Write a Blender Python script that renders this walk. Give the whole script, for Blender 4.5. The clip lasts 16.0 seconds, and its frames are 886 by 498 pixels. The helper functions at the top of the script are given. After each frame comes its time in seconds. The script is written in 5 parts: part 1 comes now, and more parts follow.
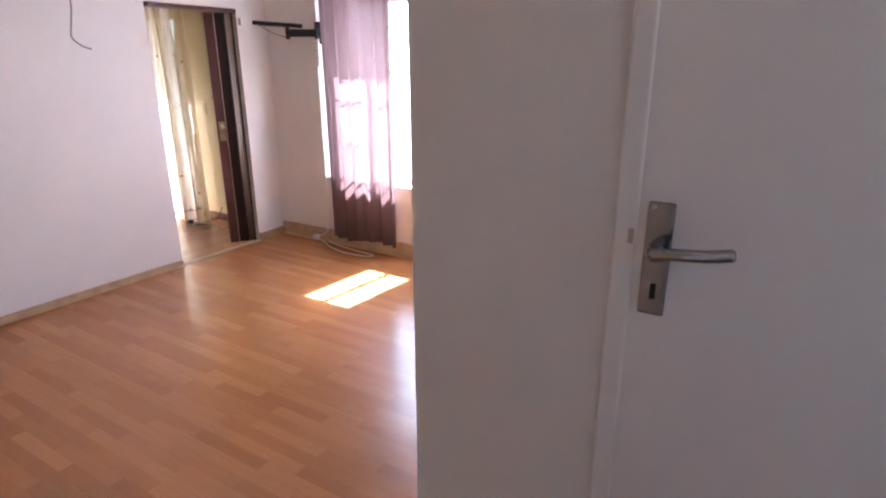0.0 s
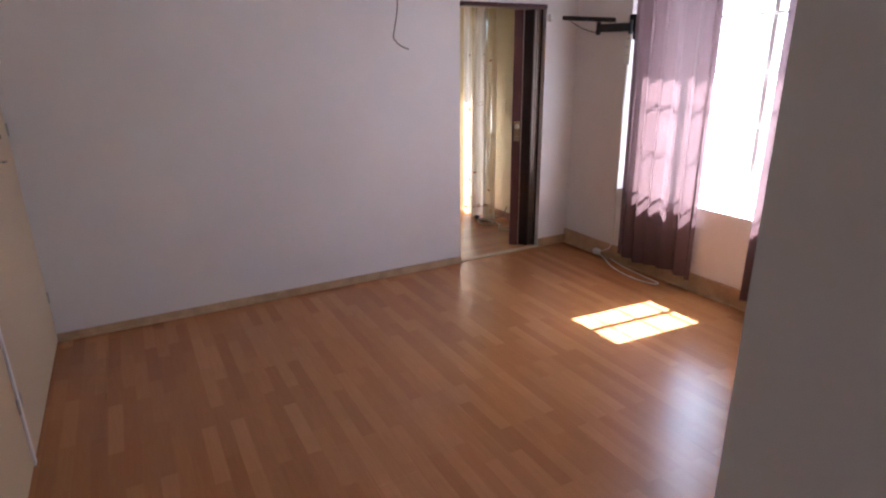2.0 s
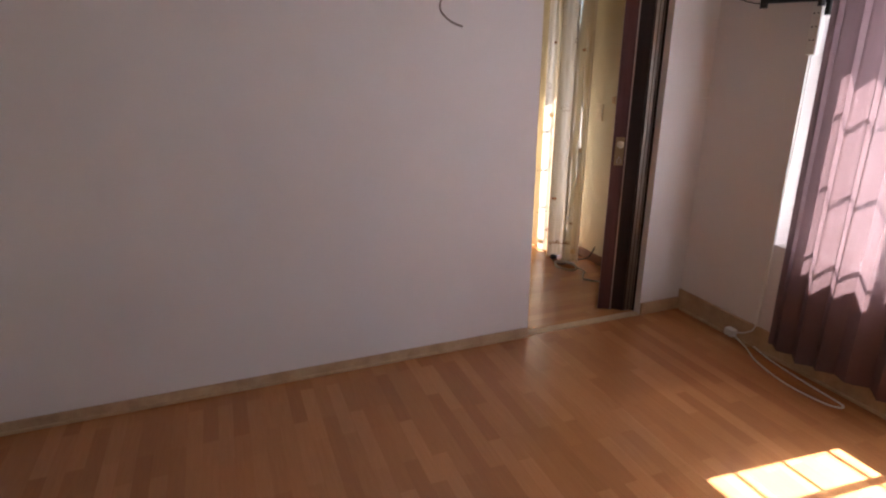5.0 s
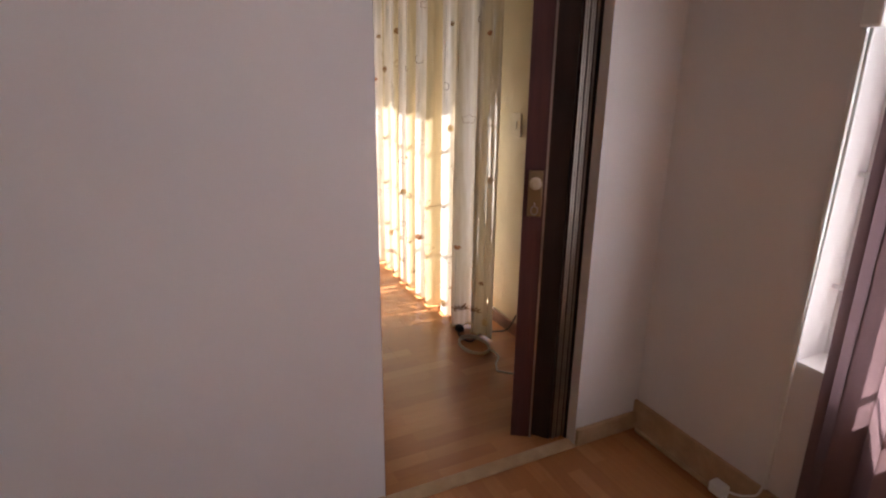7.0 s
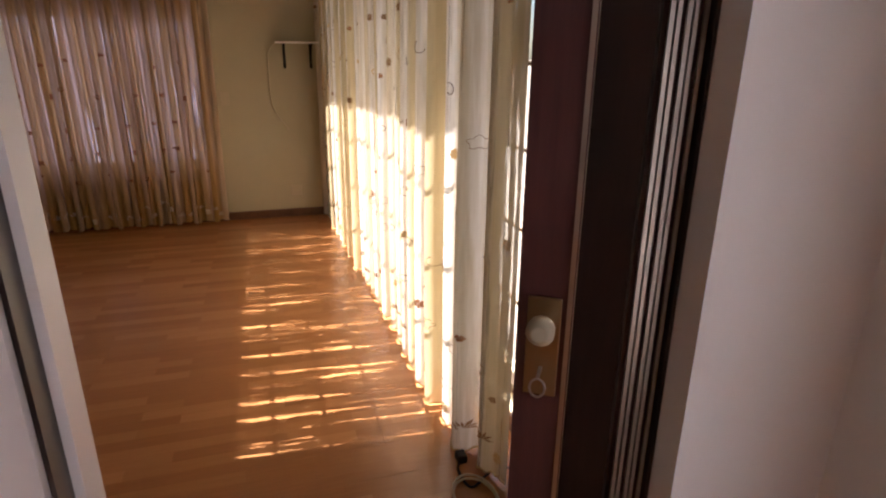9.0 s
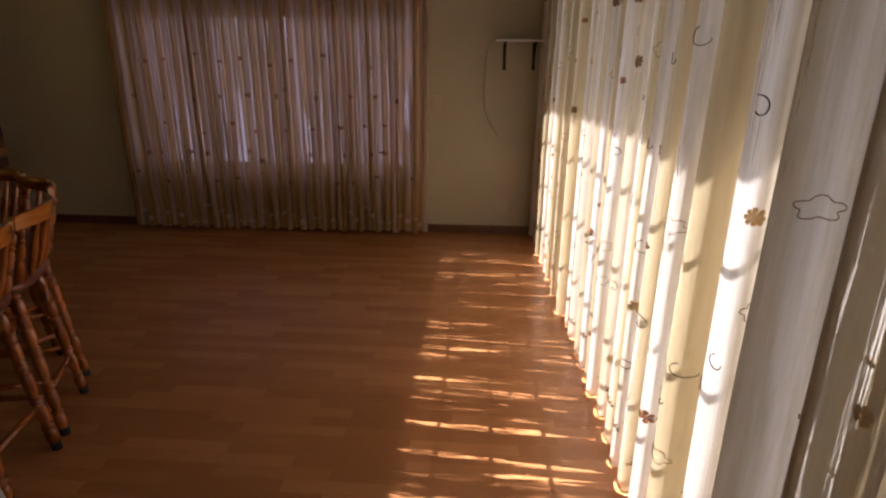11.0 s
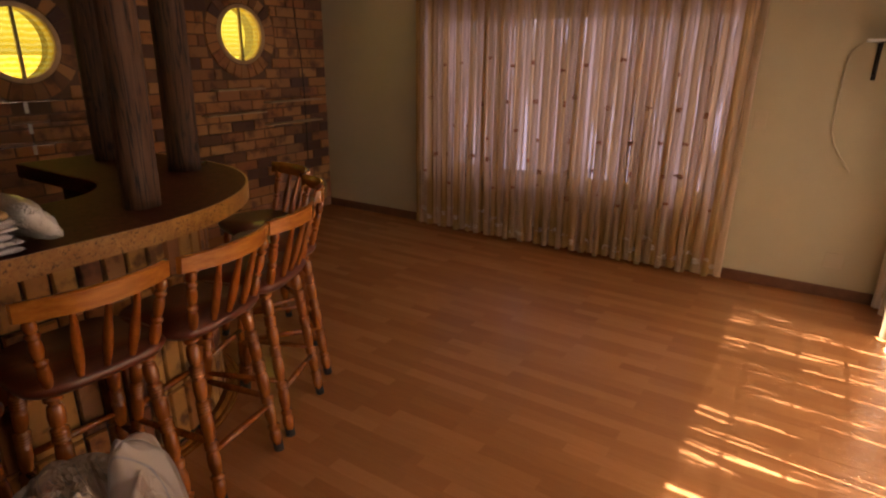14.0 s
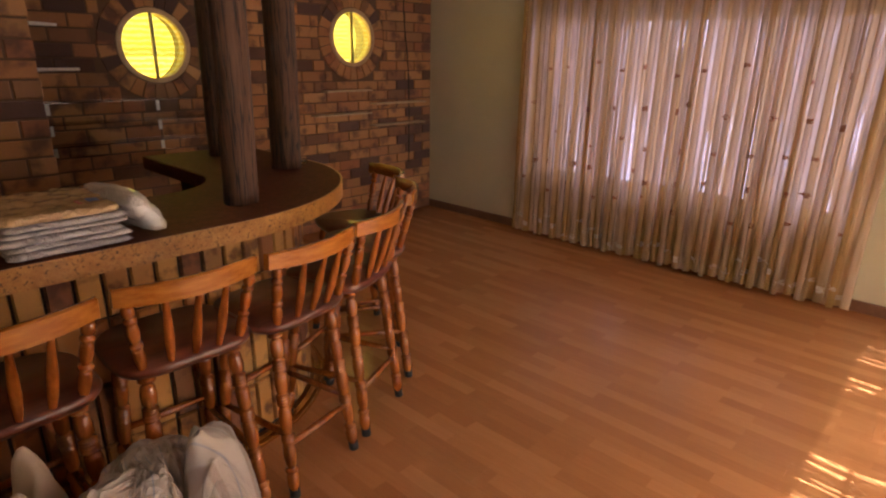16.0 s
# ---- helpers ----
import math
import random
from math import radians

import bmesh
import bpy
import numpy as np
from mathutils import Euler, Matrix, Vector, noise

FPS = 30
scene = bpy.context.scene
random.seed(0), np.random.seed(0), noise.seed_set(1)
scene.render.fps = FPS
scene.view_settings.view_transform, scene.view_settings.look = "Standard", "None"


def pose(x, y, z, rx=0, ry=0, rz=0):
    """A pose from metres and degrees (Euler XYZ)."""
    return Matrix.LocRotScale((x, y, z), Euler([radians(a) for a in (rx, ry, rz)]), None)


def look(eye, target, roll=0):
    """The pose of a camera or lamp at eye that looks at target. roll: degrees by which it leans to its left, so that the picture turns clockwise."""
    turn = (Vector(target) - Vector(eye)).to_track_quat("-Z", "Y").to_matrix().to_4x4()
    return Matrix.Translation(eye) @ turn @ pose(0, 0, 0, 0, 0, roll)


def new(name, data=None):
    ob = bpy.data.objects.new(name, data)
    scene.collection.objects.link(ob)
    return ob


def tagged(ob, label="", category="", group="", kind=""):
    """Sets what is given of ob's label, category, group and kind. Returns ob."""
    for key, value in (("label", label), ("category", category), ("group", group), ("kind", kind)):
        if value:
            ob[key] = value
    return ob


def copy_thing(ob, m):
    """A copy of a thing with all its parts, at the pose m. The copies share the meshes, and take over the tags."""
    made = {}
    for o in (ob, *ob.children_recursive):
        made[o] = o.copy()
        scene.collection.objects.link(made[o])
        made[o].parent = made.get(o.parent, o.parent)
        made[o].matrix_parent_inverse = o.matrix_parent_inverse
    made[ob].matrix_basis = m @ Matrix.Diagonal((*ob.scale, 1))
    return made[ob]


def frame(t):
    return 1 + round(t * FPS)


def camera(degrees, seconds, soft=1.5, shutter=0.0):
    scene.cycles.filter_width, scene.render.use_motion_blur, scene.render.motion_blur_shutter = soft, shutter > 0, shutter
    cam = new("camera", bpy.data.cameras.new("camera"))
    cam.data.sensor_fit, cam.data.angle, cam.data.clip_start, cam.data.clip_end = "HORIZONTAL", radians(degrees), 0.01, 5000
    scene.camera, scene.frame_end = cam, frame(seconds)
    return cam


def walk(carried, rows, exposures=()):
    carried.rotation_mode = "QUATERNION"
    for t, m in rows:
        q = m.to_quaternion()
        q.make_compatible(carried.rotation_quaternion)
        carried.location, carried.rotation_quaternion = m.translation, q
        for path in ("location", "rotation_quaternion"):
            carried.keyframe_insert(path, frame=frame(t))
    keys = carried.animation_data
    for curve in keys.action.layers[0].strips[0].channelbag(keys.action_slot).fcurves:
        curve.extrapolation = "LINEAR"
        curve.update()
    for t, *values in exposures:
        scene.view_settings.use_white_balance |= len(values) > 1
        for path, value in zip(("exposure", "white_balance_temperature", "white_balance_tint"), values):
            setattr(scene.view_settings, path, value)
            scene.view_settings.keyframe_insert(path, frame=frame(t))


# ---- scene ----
cam = camera(75.39, 16.0, soft=2.2)
ROWS = [
    (0, 0.281, -0.639, 1.629, 32.00, -18.13, 0.23),
    (0.5, 0.165, -0.539, 1.626, 39.29, -18.11, 0.34),
    (1, 0.065, -0.449, 1.623, 45.93, -18.20, 0.52),
    (1.5, 0.007, -0.349, 1.613, 53.90, -17.97, 0.50),
    (2, -0.011, -0.294, 1.629, 61.05, -18.10, 0.66),
    (2.5, -0.050, -0.233, 1.618, 66.99, -17.99, 0.66),
    (3, -0.202, -0.172, 1.612, 70.21, -18.12, 0.52),
    (3.5, -0.433, -0.052, 1.608, 70.88, -18.10, 0.46),
    (6, -1.908, 0.979, 1.534, 65.60, -18.38, -0.27),
    (6.5, -2.203, 1.272, 1.507, 64.18, -18.15, -0.32),
    (7, -2.437, 1.518, 1.493, 64.28, -17.98, -0.53),
    (7.5, -2.702, 1.806, 1.503, 64.85, -18.28, -0.67),
    (8, -2.948, 2.067, 1.498, 66.31, -18.50, -0.66),
    (10.5, -3.999, 2.389, 1.453, 87.95, -18.45, -0.44),
    (11, -4.156, 2.396, 1.456, 93.80, -18.48, -0.47),
    (11.5, -4.278, 2.392, 1.446, 99.90, -18.45, -0.51),
    (12, -4.405, 2.346, 1.452, 104.56, -18.58, -0.60),
    (12.5, -4.514, 2.334, 1.451, 108.95, -18.59, -0.54),
    (13, -4.603, 2.326, 1.459, 113.60, -18.57, -0.55),
    (13.5, -4.659, 2.334, 1.467, 118.81, -18.59, -0.52),
    (14, -4.674, 2.338, 1.473, 122.70, -18.56, -0.57),
    (14.5, -4.698, 2.331, 1.479, 126.40, -18.65, -0.67),
    (15, -4.721, 2.325, 1.479, 129.30, -18.60, -0.75),
    (15.5, -4.737, 2.328, 1.481, 131.50, -18.51, -0.85),
    (16, -4.756, 2.339, 1.479, 133.20, -18.45, -0.87),
]
# the picture is exposed for the bright bedroom first and for the dark lounge later
EXPO = [
    (0.0, 4.4, 5700, 16), (1.5, 3.8, 5700, 16), (3.5, 3.3, 5900, 17), (6.0, 3.25, 6350, 17), (7.0, 3.0, 6350, 17), (8.0, 2.92, 6500, 17),
    (10.5, 2.62, 6100, 20), (11.5, 2.1, 6000, 21), (12.5, 2.3, 6430, 25), (13.0, 2.6, 6850, 26), (14.0, 3.25, 7080, 26), (16.0, 4.0, 6200, 22),
]
walk(cam, [(t, pose(x, y, z, 90 + pitch, roll, yaw)) for t, x, y, z, yaw, pitch, roll in ROWS], EXPO)

# ---------------------------------------------------------------- light
SUN_EL, SUN_SLOPE = 55.4, 0.08
sun_to = Vector((-SUN_SLOPE, -1.0, -math.tan(radians(SUN_EL)))).normalized()
world = bpy.data.worlds.new("world")
scene.world = world
world.use_nodes = True
wn = world.node_tree.nodes
sky = wn.new("ShaderNodeTexSky")
sky.sky_type = "NISHITA"
sky.sun_disc = False
sky.sun_elevation = radians(SUN_EL)
sky.sun_rotation = math.atan2(-sun_to.x, -sun_to.y)
wn["Background"].inputs["Strength"].default_value = 0.02
world.node_tree.links.new(sky.outputs["Color"], wn["Background"].inputs["Color"])
sun = new("sun", bpy.data.lights.new("sun", "SUN"))
sun.data.energy, sun.data.angle, sun.data.color = 5.0, radians(0.5), (1.0, 0.96, 0.90)
sun.matrix_world = look((0, 20, 30), Vector((0, 20, 30)) + sun_to)


def window_light(name, at, target, wide, high, watts, color=(1, 1, 1)):
    lamp = new(name, bpy.data.lights.new(name, "AREA"))
    lamp.data.shape, lamp.data.size, lamp.data.size_y = "RECTANGLE", wide, high
    lamp.data.energy, lamp.data.color = watts, color
    lamp.matrix_world = look(at, target)
    return lamp


window_light("sky_bedroom_window", (-2.28, 3.50, 1.35), (-2.28, 0, 1.2), 1.85, 1.45, 5.5, (0.84, 0.91, 1.0))
window_light("sky_sliding_door", (-6.80, 3.50, 0.75), (-6.80, 0, 0.6), 3.1, 1.4, 0.7, (1.0, 0.90, 0.74))
window_light("sky_west_window", (-9.28, 0.65, 1.15), (-5, 0.65, 1.0), 2.4, 1.35, 1.15, (0.86, 0.76, 1.0))
# added fill light for the passage, behind an unseen opening in its end wall
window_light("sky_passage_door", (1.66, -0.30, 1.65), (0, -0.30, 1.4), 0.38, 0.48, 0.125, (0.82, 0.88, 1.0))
window_light("sky_round_window", (-6.37, -1.815, 1.524), (-6.37, 0, 1.524), 0.42, 0.42, 0.075)
window_light("sky_round_window", (-8.012, -1.815, 1.628), (-8.012, 0, 1.628), 0.42, 0.42, 0.15)


# ---------------------------------------------------------------- mesh helpers
def box(bm, x0, x1, y0, y1, z0, z1, bevel=0.0, m=None):
    vs = [bm.verts.new((x, y, z)) for z in (z0, z1) for x, y in ((x0, y0), (x1, y0), (x1, y1), (x0, y1))]
    fs = [bm.faces.new([vs[i] for i in f]) for f in ((3, 2, 1, 0), (4, 5, 6, 7), (0, 1, 5, 4), (1, 2, 6, 5), (2, 3, 7, 6), (3, 0, 4, 7))]
    if bevel:
        es = list({e for f in fs for e in f.edges})
        out = bmesh.ops.bevel(bm, geom=es, offset=bevel, segments=2, affect="EDGES", profile=0.5)
        vs = list({v for f in out["faces"] for v in f.verts} | {v for v in vs if v.is_valid})
    if m is not None:
        for v in vs:
            v.co = m @ v.co
    return vs


def boxed(*args, bevel=0.0, m=None):
    bm = bmesh.new()
    box(bm, *args, bevel=bevel, m=m)
    return bm


def tube(bm, pts, radii, sides=10, caps=True):
    """A round bar along points; radii is one number or one per point."""
    pts = [Vector(p) for p in pts]
    if not hasattr(radii, "__len__"):
        radii = [radii] * len(pts)
    rings, side = [], None
    for i, p in enumerate(pts):
        d = (pts[min(i + 1, len(pts) - 1)] - pts[max(i - 1, 0)]).normalized()
        if side is None:
            side = d.orthogonal().normalized()
        side = (side - d * side.dot(d)).normalized()
        other = d.cross(side)
        rings.append([bm.verts.new(p + (side * math.cos(a) + other * math.sin(a)) * radii[i]) for a in (2 * math.pi * k / sides for k in range(sides))])
    for a, b in zip(rings, rings[1:]):
        for k in range(sides):
            f = bm.faces.new((a[k], a[(k + 1) % sides], b[(k + 1) % sides], b[k]))
            f.smooth = True
    if caps:
        bm.faces.new(rings[0][::-1])
        bm.faces.new(rings[-1])
    return bm


def tubed(pts, radii, sides=10):
    return tube(bmesh.new(), pts, radii, sides)


def curve_pts(pts, n=8):
    """A smooth line through points."""
    pts = [Vector(p) for p in pts]
    out = []
    for i in range(len(pts) - 1):
        a, b, c, d = pts[max(i - 1, 0)], pts[i], pts[i + 1], pts[min(i + 2, len(pts) - 1)]
        for k in range(n):
            t = k / n
            out.append(0.5 * (2 * b + (c - a) * t + (2 * a - 5 * b + 4 * c - d) * t * t + (3 * b - a - 3 * c + d) * t ** 3))
    return out + [pts[-1]]


def slab(bm, outline, z0, z1):
    """A plate with the given outline (counter-clockwise), from z0 to z1."""
    lo = [bm.verts.new((x, y, z0)) for x, y in outline]
    hi = [bm.verts.new((x, y, z1)) for x, y in outline]
    bm.faces.new(lo[::-1])
    bm.faces.new(hi)
    for i in range(len(lo)):
        j = (i + 1) % len(lo)
        bm.faces.new((lo[i], lo[j], hi[j], hi[i]))
    return bm


def mesh_of(bm, name, mat):
    me = bpy.data.meshes.new(name)
    bmesh.ops.recalc_face_normals(bm, faces=bm.faces[:])
    bm.to_mesh(me)
    bm.free()
    if mat:
        me.materials.append(mat)
    return me


def part(name, bm, mat, parent=None, label=""):
    ob = new(name, mesh_of(bm, name, mat))
    ob.parent = parent
    return tagged(ob, label)


def thing(name, label, category, at=(0, 0, 0), turn=0, group="", kind=""):
    ob = new(name)
    ob.empty_display_size = 0.05
    ob.matrix_basis = pose(*at, 0, 0, turn)
    return tagged(ob, label, category, group, kind)


def structure(name, bm, mat, label, category):
    return tagged(part(name, bm, mat), label, category, kind="structure")


# ---------------------------------------------------------------- materials
def material(name, rough=0.5, metal=0.0, color=(0.8, 0.8, 0.8)):
    mat = bpy.data.materials.new(name)
    mat.use_nodes = True
    nt = mat.node_tree
    b = nt.nodes["Principled BSDF"]
    b.inputs["Roughness"].default_value, b.inputs["Metallic"].default_value = rough, metal
    b.inputs["Base Color"].default_value = (*color, 1)
    return mat, nt, b


def coords(nt, scale=(1, 1, 1), rot=(0, 0, 0), kind="Object"):
    c, mp = nt.nodes.new("ShaderNodeTexCoord"), nt.nodes.new("ShaderNodeMapping")
    mp.inputs["Scale"].default_value, mp.inputs["Rotation"].default_value = scale, rot
    nt.links.new(c.outputs[kind], mp.inputs["Vector"])
    return mp.outputs["Vector"]


def world_coords(nt, scale=(1, 1, 1)):
    c, mp = nt.nodes.new("ShaderNodeNewGeometry"), nt.nodes.new("ShaderNodeMapping")
    mp.inputs["Scale"].default_value = scale
    nt.links.new(c.outputs["Position"], mp.inputs["Vector"])
    return mp.outputs["Vector"]


def noise_tex(nt, vec, scale, detail=4, rough=0.6):
    n = nt.nodes.new("ShaderNodeTexNoise")
    n.inputs["Scale"].default_value, n.inputs["Detail"].default_value, n.inputs["Roughness"].default_value = scale, detail, rough
    nt.links.new(vec, n.inputs["Vector"])
    return n.outputs["Fac"]


def ramp(nt, fac, *stops):
    r = nt.nodes.new("ShaderNodeValToRGB")
    while len(r.color_ramp.elements) < len(stops):
        r.color_ramp.elements.new(0.5)
    for e, (p, c) in zip(r.color_ramp.elements, stops):
        e.position, e.color = p, (*c, 1)
    nt.links.new(fac, r.inputs["Fac"])
    return r.outputs["Color"]


def mixed(nt, fac, a, b, mode="MIX"):
    m = nt.nodes.new("ShaderNodeMix")
    m.data_type, m.blend_type = "RGBA", mode
    for sock, val in ((m.inputs[0], fac), (m.inputs[6], a), (m.inputs[7], b)):
        if hasattr(val, "links"):
            nt.links.new(val, sock)
        else:
            sock.default_value = val if not hasattr(val, "__len__") else (*val, 1)
    return m.outputs[2]


def calc(nt, op, a, b=0.0, c=0.0):
    m = nt.nodes.new("ShaderNodeMath")
    m.operation = op
    for sock, val in zip(m.inputs, (a, b, c)):
        if hasattr(val, "links"):
            nt.links.new(val, sock)
        else:
            sock.default_value = val
    return m.outputs[0]


def bump(nt, b, height, strength=0.2, dist=0.002):
    n = nt.nodes.new("ShaderNodeBump")
    n.inputs["Strength"].default_value, n.inputs["Distance"].default_value = strength, dist
    nt.links.new(height, n.inputs["Height"])
    nt.links.new(n.outputs["Normal"], b.inputs["Normal"])


def painted(name, color, dirt=0.06, rough=0.55, grain=70, relief=0.25):
    mat, nt, b = material(name, rough)
    p = world_coords(nt)
    big, fine = noise_tex(nt, p, 1.3, 5), noise_tex(nt, p, grain, 3)
    dark = tuple(c * (1 - dirt * 2.2) for c in color)
    col = mixed(nt, ramp(nt, big, (0.3, (0, 0, 0)), (0.75, (1, 1, 1))), dark, color)
    col = mixed(nt, calc(nt, "MULTIPLY", fine, 0.12), col, tuple(c * 0.8 for c in color))
    nt.links.new(col, b.inputs["Base Color"])
    bump(nt, b, noise_tex(nt, p, grain, 5), relief, 0.0015)
    return mat


def timber(name, dark, light, rough=0.35, along=(1, 1, 12), scale=14, coat=0.0, own=0.0):
    mat, nt, b = material(name, rough)
    p = coords(nt, along)
    g = noise_tex(nt, p, scale, 6, 0.65)
    col = ramp(nt, g, (0.3, dark), (0.7, light))
    if own:
        info = nt.nodes.new("ShaderNodeObjectInfo")
        col = mixed(nt, calc(nt, "MULTIPLY", info.outputs["Random"], own), col, tuple(c * 0.5 for c in dark))
    nt.links.new(col, b.inputs["Base Color"])
    b.inputs["Coat Weight"].default_value = coat
    b.inputs["Coat Roughness"].default_value = 0.15
    bump(nt, b, g, 0.1, 0.001)
    return mat


def laminate(name, along_x):
    """Three-strip beech laminate: short staves of many tones in every board."""
    mat, nt, b = material(name, 0.3)
    p = world_coords(nt)
    if not along_x:
        mp = nt.nodes.new("ShaderNodeMapping")
        mp.inputs["Rotation"].default_value = (0, 0, radians(90))
        nt.links.new(p, mp.inputs["Vector"])
        p = mp.outputs["Vector"]
    staves = nt.nodes.new("ShaderNodeTexBrick")
    staves.offset, staves.offset_frequency, staves.squash = 0.37, 2, 1.0
    for key, val in (("Scale", 1.0), ("Mortar Size", 0.0006), ("Mortar Smooth", 0.3), ("Brick Width", 0.43), ("Row Height", 0.064), ("Bias", 0.0)):
        staves.inputs[key].default_value = val
    staves.inputs["Color1"].default_value, staves.inputs["Color2"].default_value = (0, 0, 0, 1), (1, 1, 1, 1)
    staves.inputs["Mortar"].default_value = (0.1, 0.1, 0.1, 1)
    nt.links.new(p, staves.inputs["Vector"])
    stretch = nt.nodes.new("ShaderNodeMapping")
    stretch.inputs["Scale"].default_value = (1.0, 11, 1)
    nt.links.new(p, stretch.inputs["Vector"])
    grain = noise_tex(nt, stretch.outputs["Vector"], 7, 6, 0.62)
    tone = mixed(nt, 0.5, staves.outputs["Color"], grain)
    col = ramp(nt, tone, (0.15, (0.330, 0.138, 0.049)), (0.48, (0.40, 0.172, 0.062)), (0.82, (0.485, 0.218, 0.084)))
    wear = noise_tex(nt, p, 2.2, 6)
    nt.links.new(mixed(nt, calc(nt, "MULTIPLY", wear, 0.06), col, (0.30, 0.14, 0.06)), b.inputs["Base Color"])
    nt.links.new(calc(nt, "MULTIPLY_ADD", noise_tex(nt, p, 3, 4), 0.08, 0.20), b.inputs["Roughness"])
    bump(nt, b, grain, 0.04, 0.0008)
    return mat


def brickwork(name, tones, blotch, size=18):
    mat, nt, b = material(name, 0.85)
    info = nt.nodes.new("ShaderNodeObjectInfo")
    geo = nt.nodes.new("ShaderNodeNewGeometry")
    pick = calc(nt, "FRACT", calc(nt, "ADD", info.outputs["Random"], geo.outputs["Random Per Island"]))
    n = len(tones)
    col = ramp(nt, pick, *[(i / max(n - 1, 1), c) for i, c in enumerate(tones)])
    p = world_coords(nt)
    spots = ramp(nt, noise_tex(nt, p, size, 3, 0.5), (0.52, (0, 0, 0)), (0.66, (1, 1, 1)))
    col = mixed(nt, calc(nt, "MULTIPLY", spots, 0.75), col, blotch)
    fine = noise_tex(nt, p, 160, 5, 0.7)
    col = mixed(nt, 0.35, col, mixed(nt, fine, (0.05, 0.03, 0.02), (0.5, 0.36, 0.22)), "SOFT_LIGHT")
    nt.links.new(col, b.inputs["Base Color"])
    bump(nt, b, fine, 0.6, 0.003)
    return mat


WHITE = painted("white_wall_paint", (0.78, 0.75, 0.73), 0.04)
CREAM = painted("cream_wall_paint", (0.54, 0.48, 0.32), 0.06)
CEILING = painted("ceiling_paint", (0.75, 0.72, 0.68), 0.03)
DOOR_WHITE = painted("white_enamel", (0.80, 0.77, 0.76), 0.02, 0.35, 25, 0.05)
CUPBOARD = painted("beige_enamel", (0.57, 0.43, 0.275), 0.04, 0.4, 25, 0.05)
FLOOR_BED, FLOOR_LOUNGE = laminate("laminate_bedroom", True), laminate("laminate_lounge", False)
SKIRTING = timber("oak_skirting", (0.36, 0.23, 0.12), (0.55, 0.38, 0.22), 0.45, (1, 1, 1), 9)
SKIRTING_DARK = timber("brown_skirting", (0.10, 0.04, 0.02), (0.18, 0.08, 0.04), 0.4, (1, 1, 1), 9)
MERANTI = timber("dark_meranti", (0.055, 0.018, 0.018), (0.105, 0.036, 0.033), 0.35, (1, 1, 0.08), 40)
# much darker copy of the door brown, with shade put into its colour
MERANTI_SHADED = timber("shadowed_vinyl", (0.012, 0.006, 0.005), (0.03, 0.012, 0.010), 0.4, (1, 1, 0.08), 40)
STOOL_WOOD = timber("varnished_pine", (0.155, 0.036, 0.006), (0.46, 0.14, 0.019), 0.22, (6, 6, 1), 5, 0.6, 0.35)
RAIL_WOOD = timber("golden_varnished_pine", (0.30, 0.085, 0.010), (0.56, 0.205, 0.027), 0.22, (1, 9, 12), 4, 0.6, 0.1)
SEAT_WOOD = timber("red_stained_pine", (0.09, 0.018, 0.009), (0.18, 0.045, 0.018), 0.28, (1, 9, 9), 4, 0.5, 0.2)


def log_wood():
    """Weathered trunk: long grain, dark drying cracks and knots."""
    mat, nt, b = material("weathered_log", 0.7)
    grain = noise_tex(nt, coords(nt, (14, 14, 0.9)), 4, 8, 0.7)
    col = ramp(nt, grain, (0.30, (0.020, 0.009, 0.005)), (0.48, (0.085, 0.038, 0.018)), (0.70, (0.135, 0.066, 0.035)))
    split = noise_tex(nt, coords(nt, (9, 9, 0.35)), 5, 3, 0.5)
    cracks = ramp(nt, split, (0.470, (1, 1, 1)), (0.490, (0, 0, 0)), (0.510, (0, 0, 0)), (0.530, (1, 1, 1)))
    knots = ramp(nt, noise_tex(nt, coords(nt, (1, 1, 0.6)), 9, 2), (0.63, (1, 1, 1)), (0.70, (0, 0, 0)))
    mask = calc(nt, "MULTIPLY", cracks, knots)
    nt.links.new(mixed(nt, mask, (0.012, 0.006, 0.004), col), b.inputs["Base Color"])
    bump(nt, b, calc(nt, "MULTIPLY_ADD", mask, 0.7, grain), 0.55, 0.006)
    return mat


LOG = log_wood()
SHELF_WOOD = timber("pale_shelf_wood", (0.35, 0.24, 0.14), (0.5, 0.37, 0.24), 0.6, (1, 1, 1), 9)
BRICK = brickwork("rustic_face_brick", [(0.46, 0.24, 0.10), (0.40, 0.19, 0.085), (0.50, 0.29, 0.13), (0.34, 0.15, 0.08), (0.45, 0.25, 0.11), (0.12, 0.065, 0.055), (0.10, 0.06, 0.06), (0.42, 0.21, 0.09), (0.48, 0.27, 0.12), (0.16, 0.08, 0.06)], (0.10, 0.055, 0.05), 8)
BAR_BRICK = brickwork("ochre_soldier_brick", [(0.46, 0.23, 0.065), (0.52, 0.29, 0.085), (0.40, 0.17, 0.055), (0.20, 0.085, 0.05), (0.50, 0.28, 0.085), (0.44, 0.20, 0.06)], (0.085, 0.035, 0.022), 13)
MORTAR = painted("grey_mortar", (0.15, 0.088, 0.055), 0.15, 0.95, 120, 0.5)
JOINT = painted("dark_joint", (0.035, 0.022, 0.015), 0.15, 0.95, 120, 0.4)
PLASTIC_WHITE, _, _ = material("white_plastic", 0.35, 0, (0.75, 0.74, 0.70))
PLASTIC_CREAM, _, _ = material("cream_plastic", 0.4, 0, (0.52, 0.45, 0.31))
BLACK, _, _ = material("black_metal", 0.4, 0.6, (0.02, 0.02, 0.02))
RUBBER, _, _ = material("black_rubber", 0.7, 0, (0.015, 0.015, 0.015))
